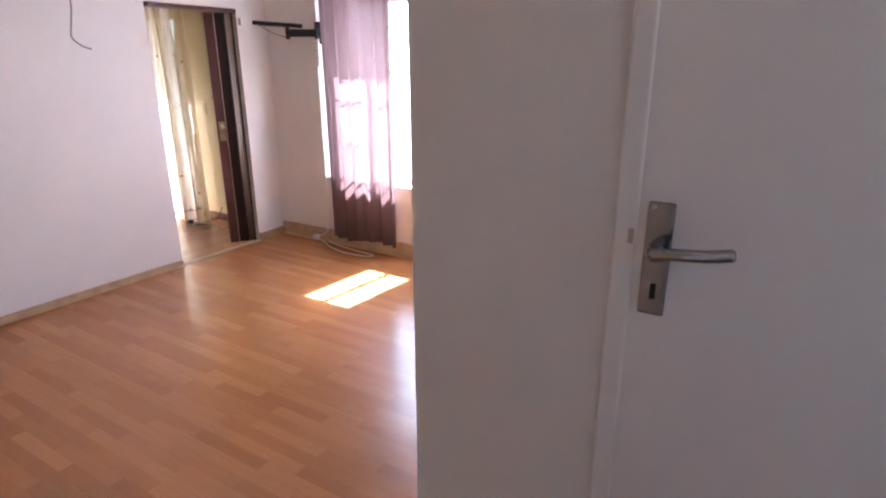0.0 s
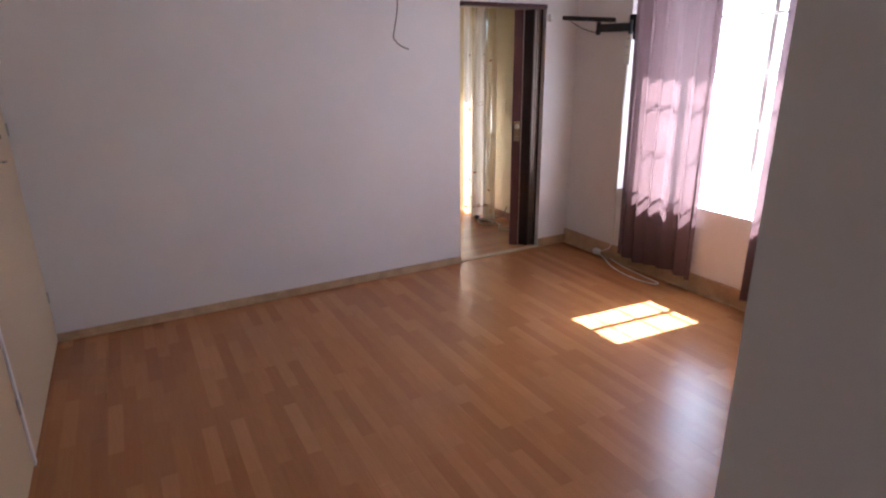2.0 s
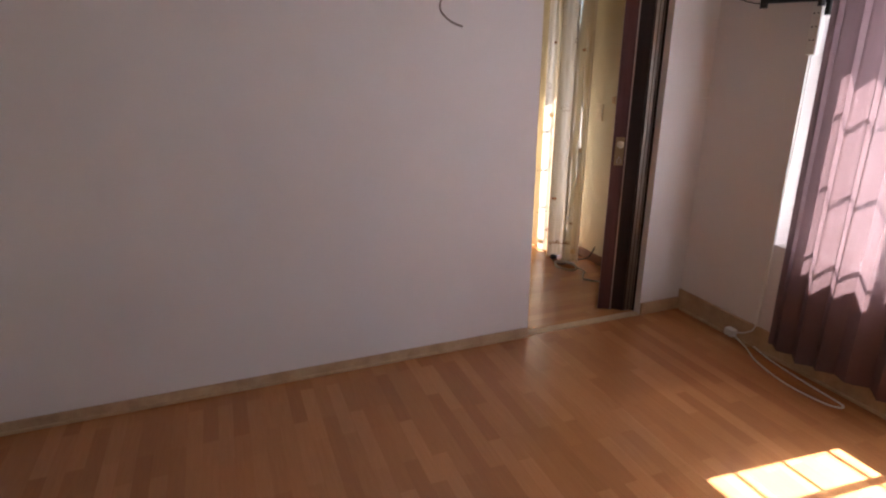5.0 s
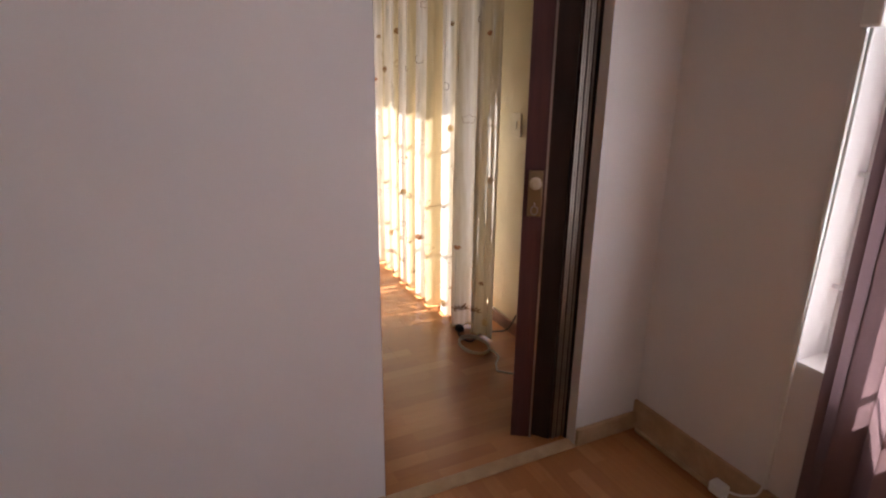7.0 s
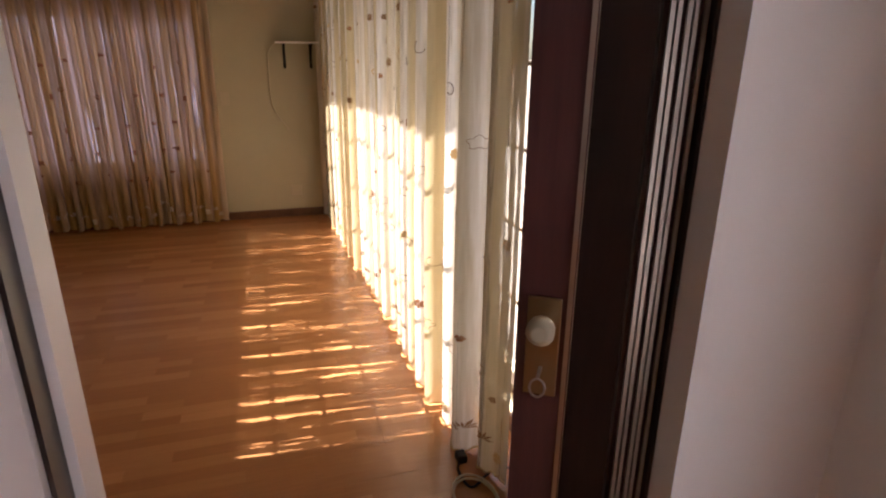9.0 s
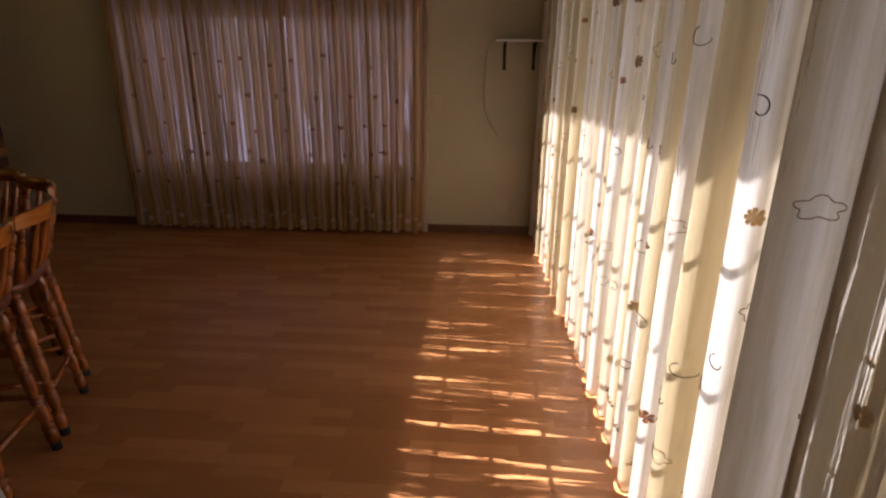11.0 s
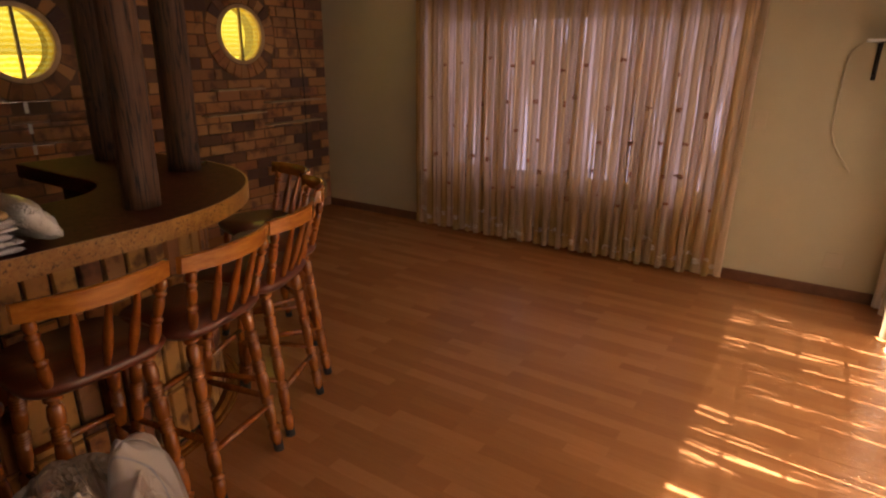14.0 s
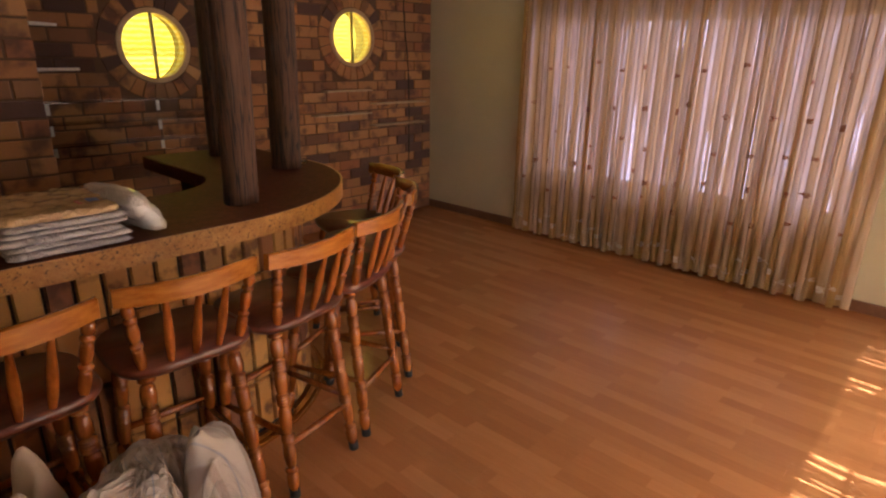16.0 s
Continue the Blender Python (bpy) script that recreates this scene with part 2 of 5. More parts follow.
CHROME, _, _ = material("chrome", 0.08, 1.0, (0.32, 0.32, 0.34))
BRASS, _, _ = material("aged_brass", 0.38, 1.0, (0.34, 0.25, 0.14))
GOLD, _, _ = material("gold_trim", 0.25, 1.0, (0.70, 0.50, 0.22))
STEEL, _, _ = material("dull_steel", 0.35, 1.0, (0.45, 0.44, 0.42))
ALU, _, _ = material("aluminium_edge", 0.3, 1.0, (0.5, 0.42, 0.36))


def thread(name, color):
    mat, nt, b = material(name, 0.8, 0, color)
    tr, m = nt.nodes.new("ShaderNodeBsdfTranslucent"), nt.nodes.new("ShaderNodeMixShader")
    tr.inputs["Color"].default_value = (*color, 1)
    m.inputs[0].default_value = 0.5
    nt.links.new(b.outputs[0], m.inputs[1])
    nt.links.new(tr.outputs[0], m.inputs[2])
    nt.links.new(m.outputs[0], nt.nodes["Material Output"].inputs["Surface"])
    return mat


THREAD_RUST = thread("rust_thread", (0.34, 0.14, 0.055))
THREAD_BROWN, THREAD_GOLD, THREAD_DARK = thread("brown_thread", (0.24, 0.12, 0.04)), thread("gold_thread", (0.50, 0.33, 0.13)), thread("dark_thread", (0.14, 0.08, 0.04))
THREAD_PALE = thread("pale_thread", (0.80, 0.74, 0.66))
RED, _, _ = material("red_print", 0.5, 0, (0.45, 0.05, 0.02))
BLUE, _, _ = material("blue_print", 0.5, 0, (0.02, 0.08, 0.3))


def speckled(name, stops, rough, patches=0.25):
    mat, nt, b = material(name, rough)
    p = world_coords(nt)
    a = noise_tex(nt, p, 34, 8, 0.8)
    c = mixed(nt, patches, ramp(nt, a, *stops), ramp(nt, noise_tex(nt, p, 5, 4), (0.35, (0.14, 0.035, 0.012)), (0.65, (0.56, 0.28, 0.06))))
    fleck = ramp(nt, noise_tex(nt, p, 105, 4, 0.65), (0.56, (0, 0, 0)), (0.64, (1, 1, 1)))
    c = mixed(nt, calc(nt, "MULTIPLY", fleck, 0.8), c, tuple(v * 0.8 for v in stops[0][1]))
    nt.links.new(c, b.inputs["Base Color"])
    bump(nt, b, a, 0.1, 0.001)
    return mat


EDGE = speckled("speckled_laminate_edge", [(0.33, (0.07, 0.03, 0.01)), (0.40, (0.46, 0.19, 0.030)), (0.6, (0.66, 0.33, 0.065)), (0.75, (0.46, 0.17, 0.035))], 0.4, 0.35)
TOP = speckled("brown_laminate_top", [(0.3, (0.065, 0.020, 0.012)), (0.5, (0.105, 0.034, 0.021)), (0.7, (0.15, 0.050, 0.031))], 0.6, 0.03)
TOP.node_tree.nodes["Principled BSDF"].inputs["Specular IOR Level"].default_value = 0.12

GLASS, _, gb = material("window_glass", 0.0, 0, (1, 1, 1))
gb.inputs["Transmission Weight"].default_value, gb.inputs["IOR"].default_value = 1.0, 1.02
SHELF_GLASS, _, gb = material("shelf_glass", 0.08, 0, (0.62, 0.60, 0.55))
gb.inputs["Transmission Weight"].default_value = 1.0


def cloth(name, front, second, sheer, glow, stripe=0.0, rough=0.9, open_weave=0.02, face="Y", slit=(0.52, 0.62), fold_shade=0.0):
    """Thin curtain cloth: lets light through, and lets more straight through where it hangs square to the window."""
    mat, nt, b = material(name, rough)
    out = nt.nodes["Material Output"]
    uv = nt.nodes.new("ShaderNodeUVMap")
    sep = nt.nodes.new("ShaderNodeSeparateXYZ")
    nt.links.new(uv.outputs["UV"], sep.inputs["Vector"])
    weave = noise_tex(nt, uv.outputs["UV"], 55, 3)
    if stripe:
        band = calc(nt, "FRACT", calc(nt, "MULTIPLY", sep.outputs["X"], 1 / stripe))
        fac = ramp(nt, band, (0.28, (0, 0, 0)), (0.55, (1, 1, 1)), (0.82, (1, 1, 1)), (1.0, (0, 0, 0)))
    else:
        fac = weave
    col = mixed(nt, fac, front, second)
    col = mixed(nt, calc(nt, "MULTIPLY", weave, 0.15), col, tuple(c * 0.6 for c in front))
    drop = nt.nodes.new("ShaderNodeMapping")
    drop.inputs["Scale"].default_value = (1, 0.03, 1)
    nt.links.new(uv.outputs["UV"], drop.inputs["Vector"])
    streak = ramp(nt, noise_tex(nt, drop.outputs["Vector"], 34, 4, 0.7), (0.36, (0, 0, 0)), (0.62, (1, 1, 1)))
    col = mixed(nt, calc(nt, "MULTIPLY", streak, 0.6), col, tuple(0.72 * v for v in second))
    # shade of overlapping folds, put into the colour as broad noise bands
    if fold_shade:
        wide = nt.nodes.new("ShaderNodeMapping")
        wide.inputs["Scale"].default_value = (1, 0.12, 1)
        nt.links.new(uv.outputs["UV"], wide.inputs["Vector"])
        shade_band = ramp(nt, noise_tex(nt, wide.outputs["Vector"], 7, 3, 0.6), (0.40, (0, 0, 0)), (0.62, (1, 1, 1)))
        col = mixed(nt, calc(nt, "MULTIPLY", shade_band, fold_shade), col, tuple(0.62 * v for v in second))
    nt.links.new(col, b.inputs["Base Color"])
    tr = nt.nodes.new("ShaderNodeBsdfTranslucent")
    nt.links.new(col, tr.inputs["Color"])
    m1, m2 = nt.nodes.new("ShaderNodeMixShader"), nt.nodes.new("ShaderNodeMixShader")
    m1.inputs[0].default_value = glow
    nt.links.new(b.outputs[0], m1.inputs[1])
    nt.links.new(tr.outputs[0], m1.inputs[2])
    clear = nt.nodes.new("ShaderNodeBsdfTransparent")
    geo = nt.nodes.new("ShaderNodeNewGeometry")
    axis = nt.nodes.new("ShaderNodeSeparateXYZ")
    nt.links.new(geo.outputs["Normal"], axis.inputs["Vector"])
    thin = nt.nodes.new("ShaderNodeMapping")
    thin.inputs["Scale"].default_value = (1, 0.02, 1)
    nt.links.new(uv.outputs["UV"], thin.inputs["Vector"])
    gauze = ramp(nt, noise_tex(nt, thin.outputs["Vector"], 36, 5, 0.75), (slit[0], (0, 0, 0)), (slit[1], (1, 1, 1)))
    square = calc(nt, "MULTIPLY", gauze, calc(nt, "POWER", calc(nt, "ABSOLUTE", axis.outputs[face]), 5.0))
    nt.links.new(calc(nt, "MULTIPLY_ADD", square, sheer, open_weave), m2.inputs[0])
    nt.links.new(m1.outputs[0], m2.inputs[1])
    nt.links.new(clear.outputs[0], m2.inputs[2])
    nt.links.new(m2.outputs[0], out.inputs["Surface"])
    return mat


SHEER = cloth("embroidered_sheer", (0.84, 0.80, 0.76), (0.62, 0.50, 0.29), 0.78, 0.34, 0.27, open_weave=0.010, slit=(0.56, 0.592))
# same cloth recoloured for the shaded west side, fold shade in its colour
SHEER_WEST = cloth("embroidered_sheer_shaded", (0.84, 0.70, 0.58), (0.72, 0.48, 0.20), 0.45, 0.66, 0.13, open_weave=0.03, face="X", slit=(0.55, 0.62), fold_shade=0.5)
PINK = cloth("mauve_curtain_cloth", (0.155, 0.098, 0.102), (0.19, 0.122, 0.127), 0.03, 0.40, open_weave=0.006)


def amber(name, color, strong):
    mat, nt, b = material(name, 0.3)
    out = nt.nodes["Material Output"]
    p = world_coords(nt)
    wave = nt.nodes.new("ShaderNodeTexWave")
    wave.bands_direction = "Z"
    for key, val in (("Scale", 9.0), ("Distortion", 2.5), ("Detail", 2.0), ("Detail Scale", 3.0)):
        wave.inputs[key].default_value = val
    nt.links.new(p, wave.inputs["Vector"])
    rows = calc(nt, "MULTIPLY", wave.outputs["Fac"], noise_tex(nt, p, 60, 3))
    rows = ramp(nt, rows, (0.15, (0, 0, 0)), (0.5, (1, 1, 1)))
    tint = mixed(nt, rows, color, strong)
    clear, tr, m = nt.nodes.new("ShaderNodeBsdfTransparent"), nt.nodes.new("ShaderNodeBsdfTranslucent"), nt.nodes.new("ShaderNodeMixShader")
    nt.links.new(tint, clear.inputs["Color"])
    nt.links.new(tint, tr.inputs["Color"])
    m.inputs[0].default_value = 0.15
    nt.links.new(clear.outputs[0], m.inputs[1])
    nt.links.new(tr.outputs[0], m.inputs[2])
    nt.links.new(m.outputs[0], out.inputs["Surface"])
    return mat


AMBER = amber("amber_glass", (0.86, 0.62, 0.04), (0.97, 0.82, 0.16))


def plastic_wrap(name, color):
    mat, nt, b = material(name, 0.25, 0, color)
    b.inputs["Coat Weight"].default_value = 0.8
    b.inputs["Coat Roughness"].default_value = 0.1
    p = world_coords(nt)
    fold = ramp(nt, noise_tex(nt, p, 22, 4, 0.6), (0.44, (1, 1, 1)), (0.5, (0, 0, 0)), (0.56, (1, 1, 1)))
    bump(nt, b, calc(nt, "MULTIPLY_ADD", noise_tex(nt, p, 90, 4, 0.6), 0.6, fold), 1.0, 0.006)
    return mat


WRAP_GREY, WRAP_TAN = plastic_wrap("wrapped_grey_linen", (0.56, 0.51, 0.53)), plastic_wrap("wrapped_tan_linen", (0.66, 0.44, 0.22))
WRAP_CLEAR = plastic_wrap("crinkled_clear_wrap", (0.68, 0.63, 0.63))
PILLOW = plastic_wrap("white_pack", (0.72, 0.68, 0.64))


def duvet_cloth():
    mat, nt, b = material("striped_bedding", 0.85)
    uv = nt.nodes.new("ShaderNodeUVMap")
    sep = nt.nodes.new("ShaderNodeSeparateXYZ")
    nt.links.new(uv.outputs["UV"], sep.inputs["Vector"])
    band = calc(nt, "FRACT", calc(nt, "MULTIPLY", sep.outputs["X"], 6.0))
    col = ramp(nt, band, (0.0, (0.47, 0.41, 0.365)), (0.34, (0.47, 0.41, 0.365)), (0.36, (0.33, 0.32, 0.36)), (0.385, (0.33, 0.32, 0.36)), (0.40, (0.47, 0.41, 0.365)), (0.62, (0.47, 0.41, 0.365)), (0.66, (0.38, 0.30, 0.255)), (0.82, (0.38, 0.30, 0.255)), (0.86, (0.47, 0.41, 0.365)))
    nt.links.new(col, b.inputs["Base Color"])
    crease = ramp(nt, noise_tex(nt, uv.outputs["UV"], 3.2, 5, 0.55), (0.40, (1, 1, 1)), (0.50, (0, 0, 0)), (0.60, (1, 1, 1)))
    bump(nt, b, crease, 0.8, 0.03)
    return mat


BEDDING = duvet_cloth()
TAN_SHEET = painted("tan_sheet_cloth", (0.48, 0.36, 0.27), 0.06, 0.85, 200, 0.4)
PAVING = painted("dusty_paving", (0.16, 0.135, 0.105), 0.15, 0.9, 30, 0.5)
EAVE = painted("eave_board", (0.55, 0.5, 0.45), 0.1, 0.8)


# ---------------------------------------------------------------- structure
H = 2.5
XW, YN, XF, YB = -4.0, 3.21, -8.97, -1.778   # bedroom's west wall, north wall, lounge's far wall, brick wall
XE = -4.14                                  # lounge side of the wall between the rooms
DOOR_S, DOOR_N, DOOR_TOP = 2.062, 2.885, 2.06


def wall_with_holes(axis, face0, face1, a0, a1, holes, top=H):
    """A wall along x or y between two faces, with rectangular holes (a0, a1, z0, z1)."""
    bm = bmesh.new()

    def put(u0, u1, z0, z1):
        if u1 - u0 > 0.001 and z1 - z0 > 0.001:
            box(bm, *((u0, u1, face0, face1) if axis == "x" else (face0, face1, u0, u1)), z0, z1)
    at = a0
    for h0, h1, z0, z1 in sorted(holes):
        put(at, h0, 0, top)
        put(h0, h1, 0, z0)
        put(h0, h1, z1, top)
        at = h1
    put(at, a1, 0, top)
    return bm


BED_WIN = (-3.388, -1.33, 0.62, 2.12)
SLIDE = (-8.45, -5.245, 0.04, 2.10)
WEST_WIN = (-0.55, 1.85, 0.52, 1.80)

# the wall between the rooms: white towards the bedroom, cream towards the lounge
structure("wall_west", wall_with_holes("y", -4.068, XW, -0.98, YN, [(DOOR_S, DOOR_N, 0, DOOR_TOP)]), WHITE, "smooth white plastered bedroom wall with a doorway", "wall")
structure("wall_lounge_east", wall_with_holes("y", XE, -4.070, YB, YN, [(DOOR_S, DOOR_N, 0, DOOR_TOP)]), CREAM, "cream plastered lounge wall with a doorway", "wall")
structure("wall_north", wall_with_holes("x", YN, 3.42, -4.068, 1.62, [BED_WIN]), WHITE, "white plastered wall with a window", "wall")
structure("wall_lounge_north", wall_with_holes("x", YN, 3.42, -9.19, -4.070, [SLIDE]), CREAM, "cream plastered wall with a sliding door", "wall")
structure("wall_far", wall_with_holes("y", -9.19, XF, YB - 0.24, YN, [WEST_WIN]), CREAM, "cream plastered far wall of the lounge", "wall")
structure("wall_bedroom_east", boxed(-0.312, -0.18, 0.33, YN, 0, H), WHITE, "white plastered wall", "wall")
structure("wall_passage", wall_with_holes("x", 0.20, 0.33, -0.312, 1.62, [(0.06, 0.875, 0, 2.05)]), WHITE, "white plastered passage wall with a doorway", "wall")
# the small opening is added, out of view, to let the fill light in
structure("wall_passage_end", wall_with_holes("y", 1.5, 1.62, -0.97, 0.20, [(-0.50, -0.10, 1.40, 1.90)]), WHITE, "white passage end wall with an added opening for light", "wall")
structure("wall_south", boxed(-4.0, 1.62, -1.55, -1.43, 0, H), WHITE, "white wall behind the cupboards", "wall")
structure("wall_passage_south", boxed(0.0, 1.5, -0.97, -0.85, 0, H), WHITE, "white passage wall", "wall")
structure("ceiling", boxed(-9.19, 1.62, -2.05, 3.42, H, H + 0.1), CEILING, "pale painted ceiling", "ceiling")
structure("floor_screed", boxed(-9.19, 1.62, -2.05, 3.42, -0.12, -0.013), MORTAR, "concrete screed under the laminate", "floor")
structure("ground", boxed(-400, 400, -400, 400, -0.32, -0.22), PAVING, "pale paved yard reaching the horizon", "ground")
structure("eave_north", boxed(-10, 2.4, 3.42, 3.80, 2.44, 2.56), EAVE, "roof overhang above the north windows", "eave")
# unseen roof and walls, added to keep the west window dim
structure("eave_west", boxed(-12.0, -9.19, -2.4, 3.42, 2.30, 2.42), EAVE, "unseen roof added to block light outside the west window", "roof")
for n_, dims in (("wall_veranda", (-12.0, -11.88, -2.4, 3.42, -0.22, 2.05)), ("wall_veranda_side", (-11.88, -9.19, 3.30, 3.42, -0.22, 2.30)), ("wall_veranda_side", (-11.88, -9.19, -2.4, -2.28, -0.22, 2.30))):
    structure(n_, boxed(*dims), EAVE, "unseen plain wall added to block light outside the west window", "wall")


def skirting(name, runs, mat, high, label):
    """Boards with a rounded top edge along walls; runs of (x0, x1, y0, y1)."""
    for r in runs:
        bm = boxed(*r, 0.0, high, bevel=0.004)
        tagged(part(name, bm, mat), label, "skirting board", kind="structure")


skirting("baseboard", [(-4.0, -3.982, -0.85, DOOR_S - 0.002)], SKIRTING, 0.052, "pale oak skirting board along the white wall")
skirting("baseboard", [(-4.0, -3.982, DOOR_N + 0.002, YN - 0.018)], SKIRTING, 0.078, "short pale oak skirting board beside the doorway")
skirting("baseboard", [(-4.0, -0.312, YN - 0.018, YN)], SKIRTING, 0.132, "taller oak skirting board under the window")
skirting("baseboard", [(XF, XF + 0.016, YB, YN), (XF + 0.018, XE, YN - 0.016, YN), (XE - 0.016, XE, YB, DOOR_S), (XE - 0.016, XE, DOOR_N, YN - 0.018)], SKIRTING_DARK, 0.075, "dark brown skirting board along the cream wall")
structure("threshold", boxed(-4.045, -3.984, DOOR_S, DOOR_N, -0.012, 0.006, bevel=0.003), SKIRTING, "pale oak threshold strip in the doorway", "threshold")
quad = bmesh.new()
for x0, x1, y0, y1 in ((-3.982, -3.966, -0.85, DOOR_S), (-3.964, -0.312, YN - 0.034, YN - 0.018)):
    box(quad, x0, x1, y0, y1, 0.0, 0.014, bevel=0.005)
structure("trim", quad, SKIRTING, "narrow oak bead at the foot of the skirting", "trim")


# ---------------------------------------------------------------- windows
def window_unit(name, label, axis, u0, u1, z0, z1, face, uprights, rails, bars, frame_mat, depth=0.05, bar_r=0.006, inward=-1):
    """A framed window: frame, mullions, burglar bars, panes and a sill."""
    win = thing(name, label, "window", kind="structure")

    def bx(a0, a1, b0, b1, c0, c1):
        return boxed(*((a0, a1, b0, b1) if axis == "x" else (b0, b1, a0, a1)), c0, c1, bevel=0.003)
    w = 0.045
    for a0, a1, c0, c1 in ((u0, u0 + w, z0, z1), (u1 - w, u1, z0, z1), (u0 + w, u1 - w, z0, z0 + w), (u0 + w, u1 - w, z1 - w, z1)):
        part("window_frame", bx(a0, a1, face, face + depth, c0, c1), frame_mat, win)
    for u in uprights:
        part("mullion", bx(u - 0.018, u + 0.018, face + 0.004, face + depth - 0.004, z0 + w, z1 - w), frame_mat, win)
    for z in rails:
        part("transom", bx(u0 + w, u1 - w, face + 0.008, face + depth - 0.008, z - 0.012, z + 0.012), frame_mat, win)
    for z in bars:
        y = face - 0.03 if inward < 0 else face + depth + 0.03
        ends = ((u0, y, z), (u1, y, z)) if axis == "x" else ((y, u0, z), (y, u1, z))
        part("burglar_bar", tubed(ends, bar_r, 6), frame_mat, win)
    edges = [u0 + w] + sorted(uprights) + [u1 - w]
    for a, b in zip(edges, edges[1:]):
        pane = part("pane", bx(a + 0.019, b - 0.019, face + 0.022, face + 0.026, z0 + w, z1 - w), GLASS, win)
        pane.visible_shadow = False
    return win


WIN_FRAME, _, _ = material("white_steel_frame", 0.4, 0.0, (0.7, 0.68, 0.66))
BRONZE, _, _ = material("bronze_aluminium", 0.4, 0.6, (0.12, 0.08, 0.05))
w1 = window_unit("window_1", "white steel bedroom window with burglar bars", "x", *BED_WIN[:2], *BED_WIN[2:], 3.34, [-2.77, -2.345, -1.88], [], [0.855 + 0.345 * i for i in range(4)], WIN_FRAME, bar_r=0.008)
part("sill", boxed(BED_WIN[0], BED_WIN[1], 3.392, 3.47, BED_WIN[2] - 0.045, BED_WIN[2] - 0.004, bevel=0.006), DOOR_WHITE, w1, "white window sill")
# panel added to stop a strip of sun slipping past the curtain
part("sun_block_panel", boxed(-3.342, -3.150, 3.346, 3.384, 0.667, 2.074, bevel=0.003), WIN_FRAME, w1, "white panel added to block sun beside the curtain")
w2 = window_unit("window_2", "bronze aluminium sliding door behind sheer curtains", "x", *SLIDE[:2], *SLIDE[2:], 3.29, [-7.66, -6.86, -6.06], [], [0.52 + 0.312 * i for i in range(5)], BRONZE, bar_r=0.008)
w3 = window_unit("window_3", "bronze aluminium window behind the far curtain", "y", *WEST_WIN[:2], *WEST_WIN[2:], -9.12, [0.05, 0.65, 1.25], [], [], BRONZE)


def sheet_cloth(name, label, category, mat, place, u_len, z0, z1, nu, nz, hem=None, shift=0.0):
    """Curtain: place(u, z) gives the cloth's points."""
    bm = bmesh.new()
    uvl = bm.loops.layers.uv.new("UVMap")
    grid = []
    for i in range(nu + 1):
        u = u_len * i / nu
        bottom = z0 + (hem(u) if hem else 0)
        grid.append([(bm.verts.new(place(u, bottom + (z1 - bottom) * j / nz)), u, bottom + (z1 - bottom) * j / nz) for j in range(nz + 1)])
    for i in range(nu):
        for j in range(nz):
            q = (grid[i][j], grid[i + 1][j], grid[i + 1][j + 1], grid[i][j + 1])
            f = bm.faces.new([v for v, _, _ in q])
            f.smooth = True
            for lp, (_, u, z) in zip(f.loops, q):
                lp[uvl].uv = (u + shift, z)
    me = bpy.data.meshes.new(name)
    bm.to_mesh(me)
    bm.free()
    me.materials.append(mat)
    ob = new(name, me)
    return tagged(ob, label, category)


def folds(seed, length, pitch, depth, lean=0.0):
    """Irregular hanging pleats: returns offset across and along for u and z."""
    rng = random.Random(seed)
    n = max(3, round(length / pitch))
    cuts = [0.0]
    for _ in range(n):
        cuts.append(cuts[-1] + rng.uniform(0.65, 1.35))
    cuts = [c * length / cuts[-1] for c in cuts]
    amps = [depth * rng.uniform(0.6, 1.3) for _ in range(n)]
    sway = [rng.uniform(-1, 1) for _ in range(n + 1)]

    def off(u, z):
        i = 0
        while i < n - 1 and u > cuts[i + 1]:
            i += 1
        t = min(max((u - cuts[i]) / (cuts[i + 1] - cuts[i]), 0), 1)
        grow = 0.55 + 0.45 * min(1, (2.4 - z) / 1.6)
        s = math.sin(2 * math.pi * t)
        across = amps[i] * grow * (math.copysign(abs(s) ** 0.8, s))
        along = 0.012 * math.sin(4 * math.pi * t) + 0.012 * (sway[i] * (1 - t) + sway[i + 1] * t) * (2.3 - z)
        return across, along
    return off


def flower(place, normal_out, u, z, size, petals, mat, parent, rng):
    """An embroidered flower lying on the cloth: round petals about a raised middle."""
    bm = bmesh.new()

    def at(du, dz, lift):
        return bm.verts.new(Vector(place(u + du, z + dz)) + normal_out * lift)
    mid = at(0, 0, 0.0055)
    for k in range(petals):
        a = 2 * math.pi * k / petals + rng.uniform(-0.08, 0.08)
        r, w = size * rng.uniform(0.86, 1.08), math.pi / petals * 0.92
        pts = [(0.30, -0.95), (0.72, -1.0), (0.96, -0.62), (1.02, 0.0), (0.96, 0.62), (0.72, 1.0), (0.30, 0.95)]
        bm.faces.new([mid] + [at(r * q * math.cos(a + w * o), r * q * math.sin(a + w * o), 0.004) for q, o in pts])
    part("flower", bm, mat, parent)


def outline_flower(place, normal_out, u, z, size, mat, parent, rng):
    """A flower drawn in running thread only."""
    n, turn = rng.choice((5, 6)), rng.uniform(0, 3)
    pts = []
    for k in range(n * 5 + 1):
        a = 2 * math.pi * k / (n * 5)
        r = size * (0.55 + 0.45 * abs(math.sin(n * a / 2 + turn)))
        pts.append(Vector(place(u + r * math.cos(a), z + r * math.sin(a))) + normal_out * 0.003)
    part("outline_flower", tubed(pts, 0.0012, 4), mat, parent)


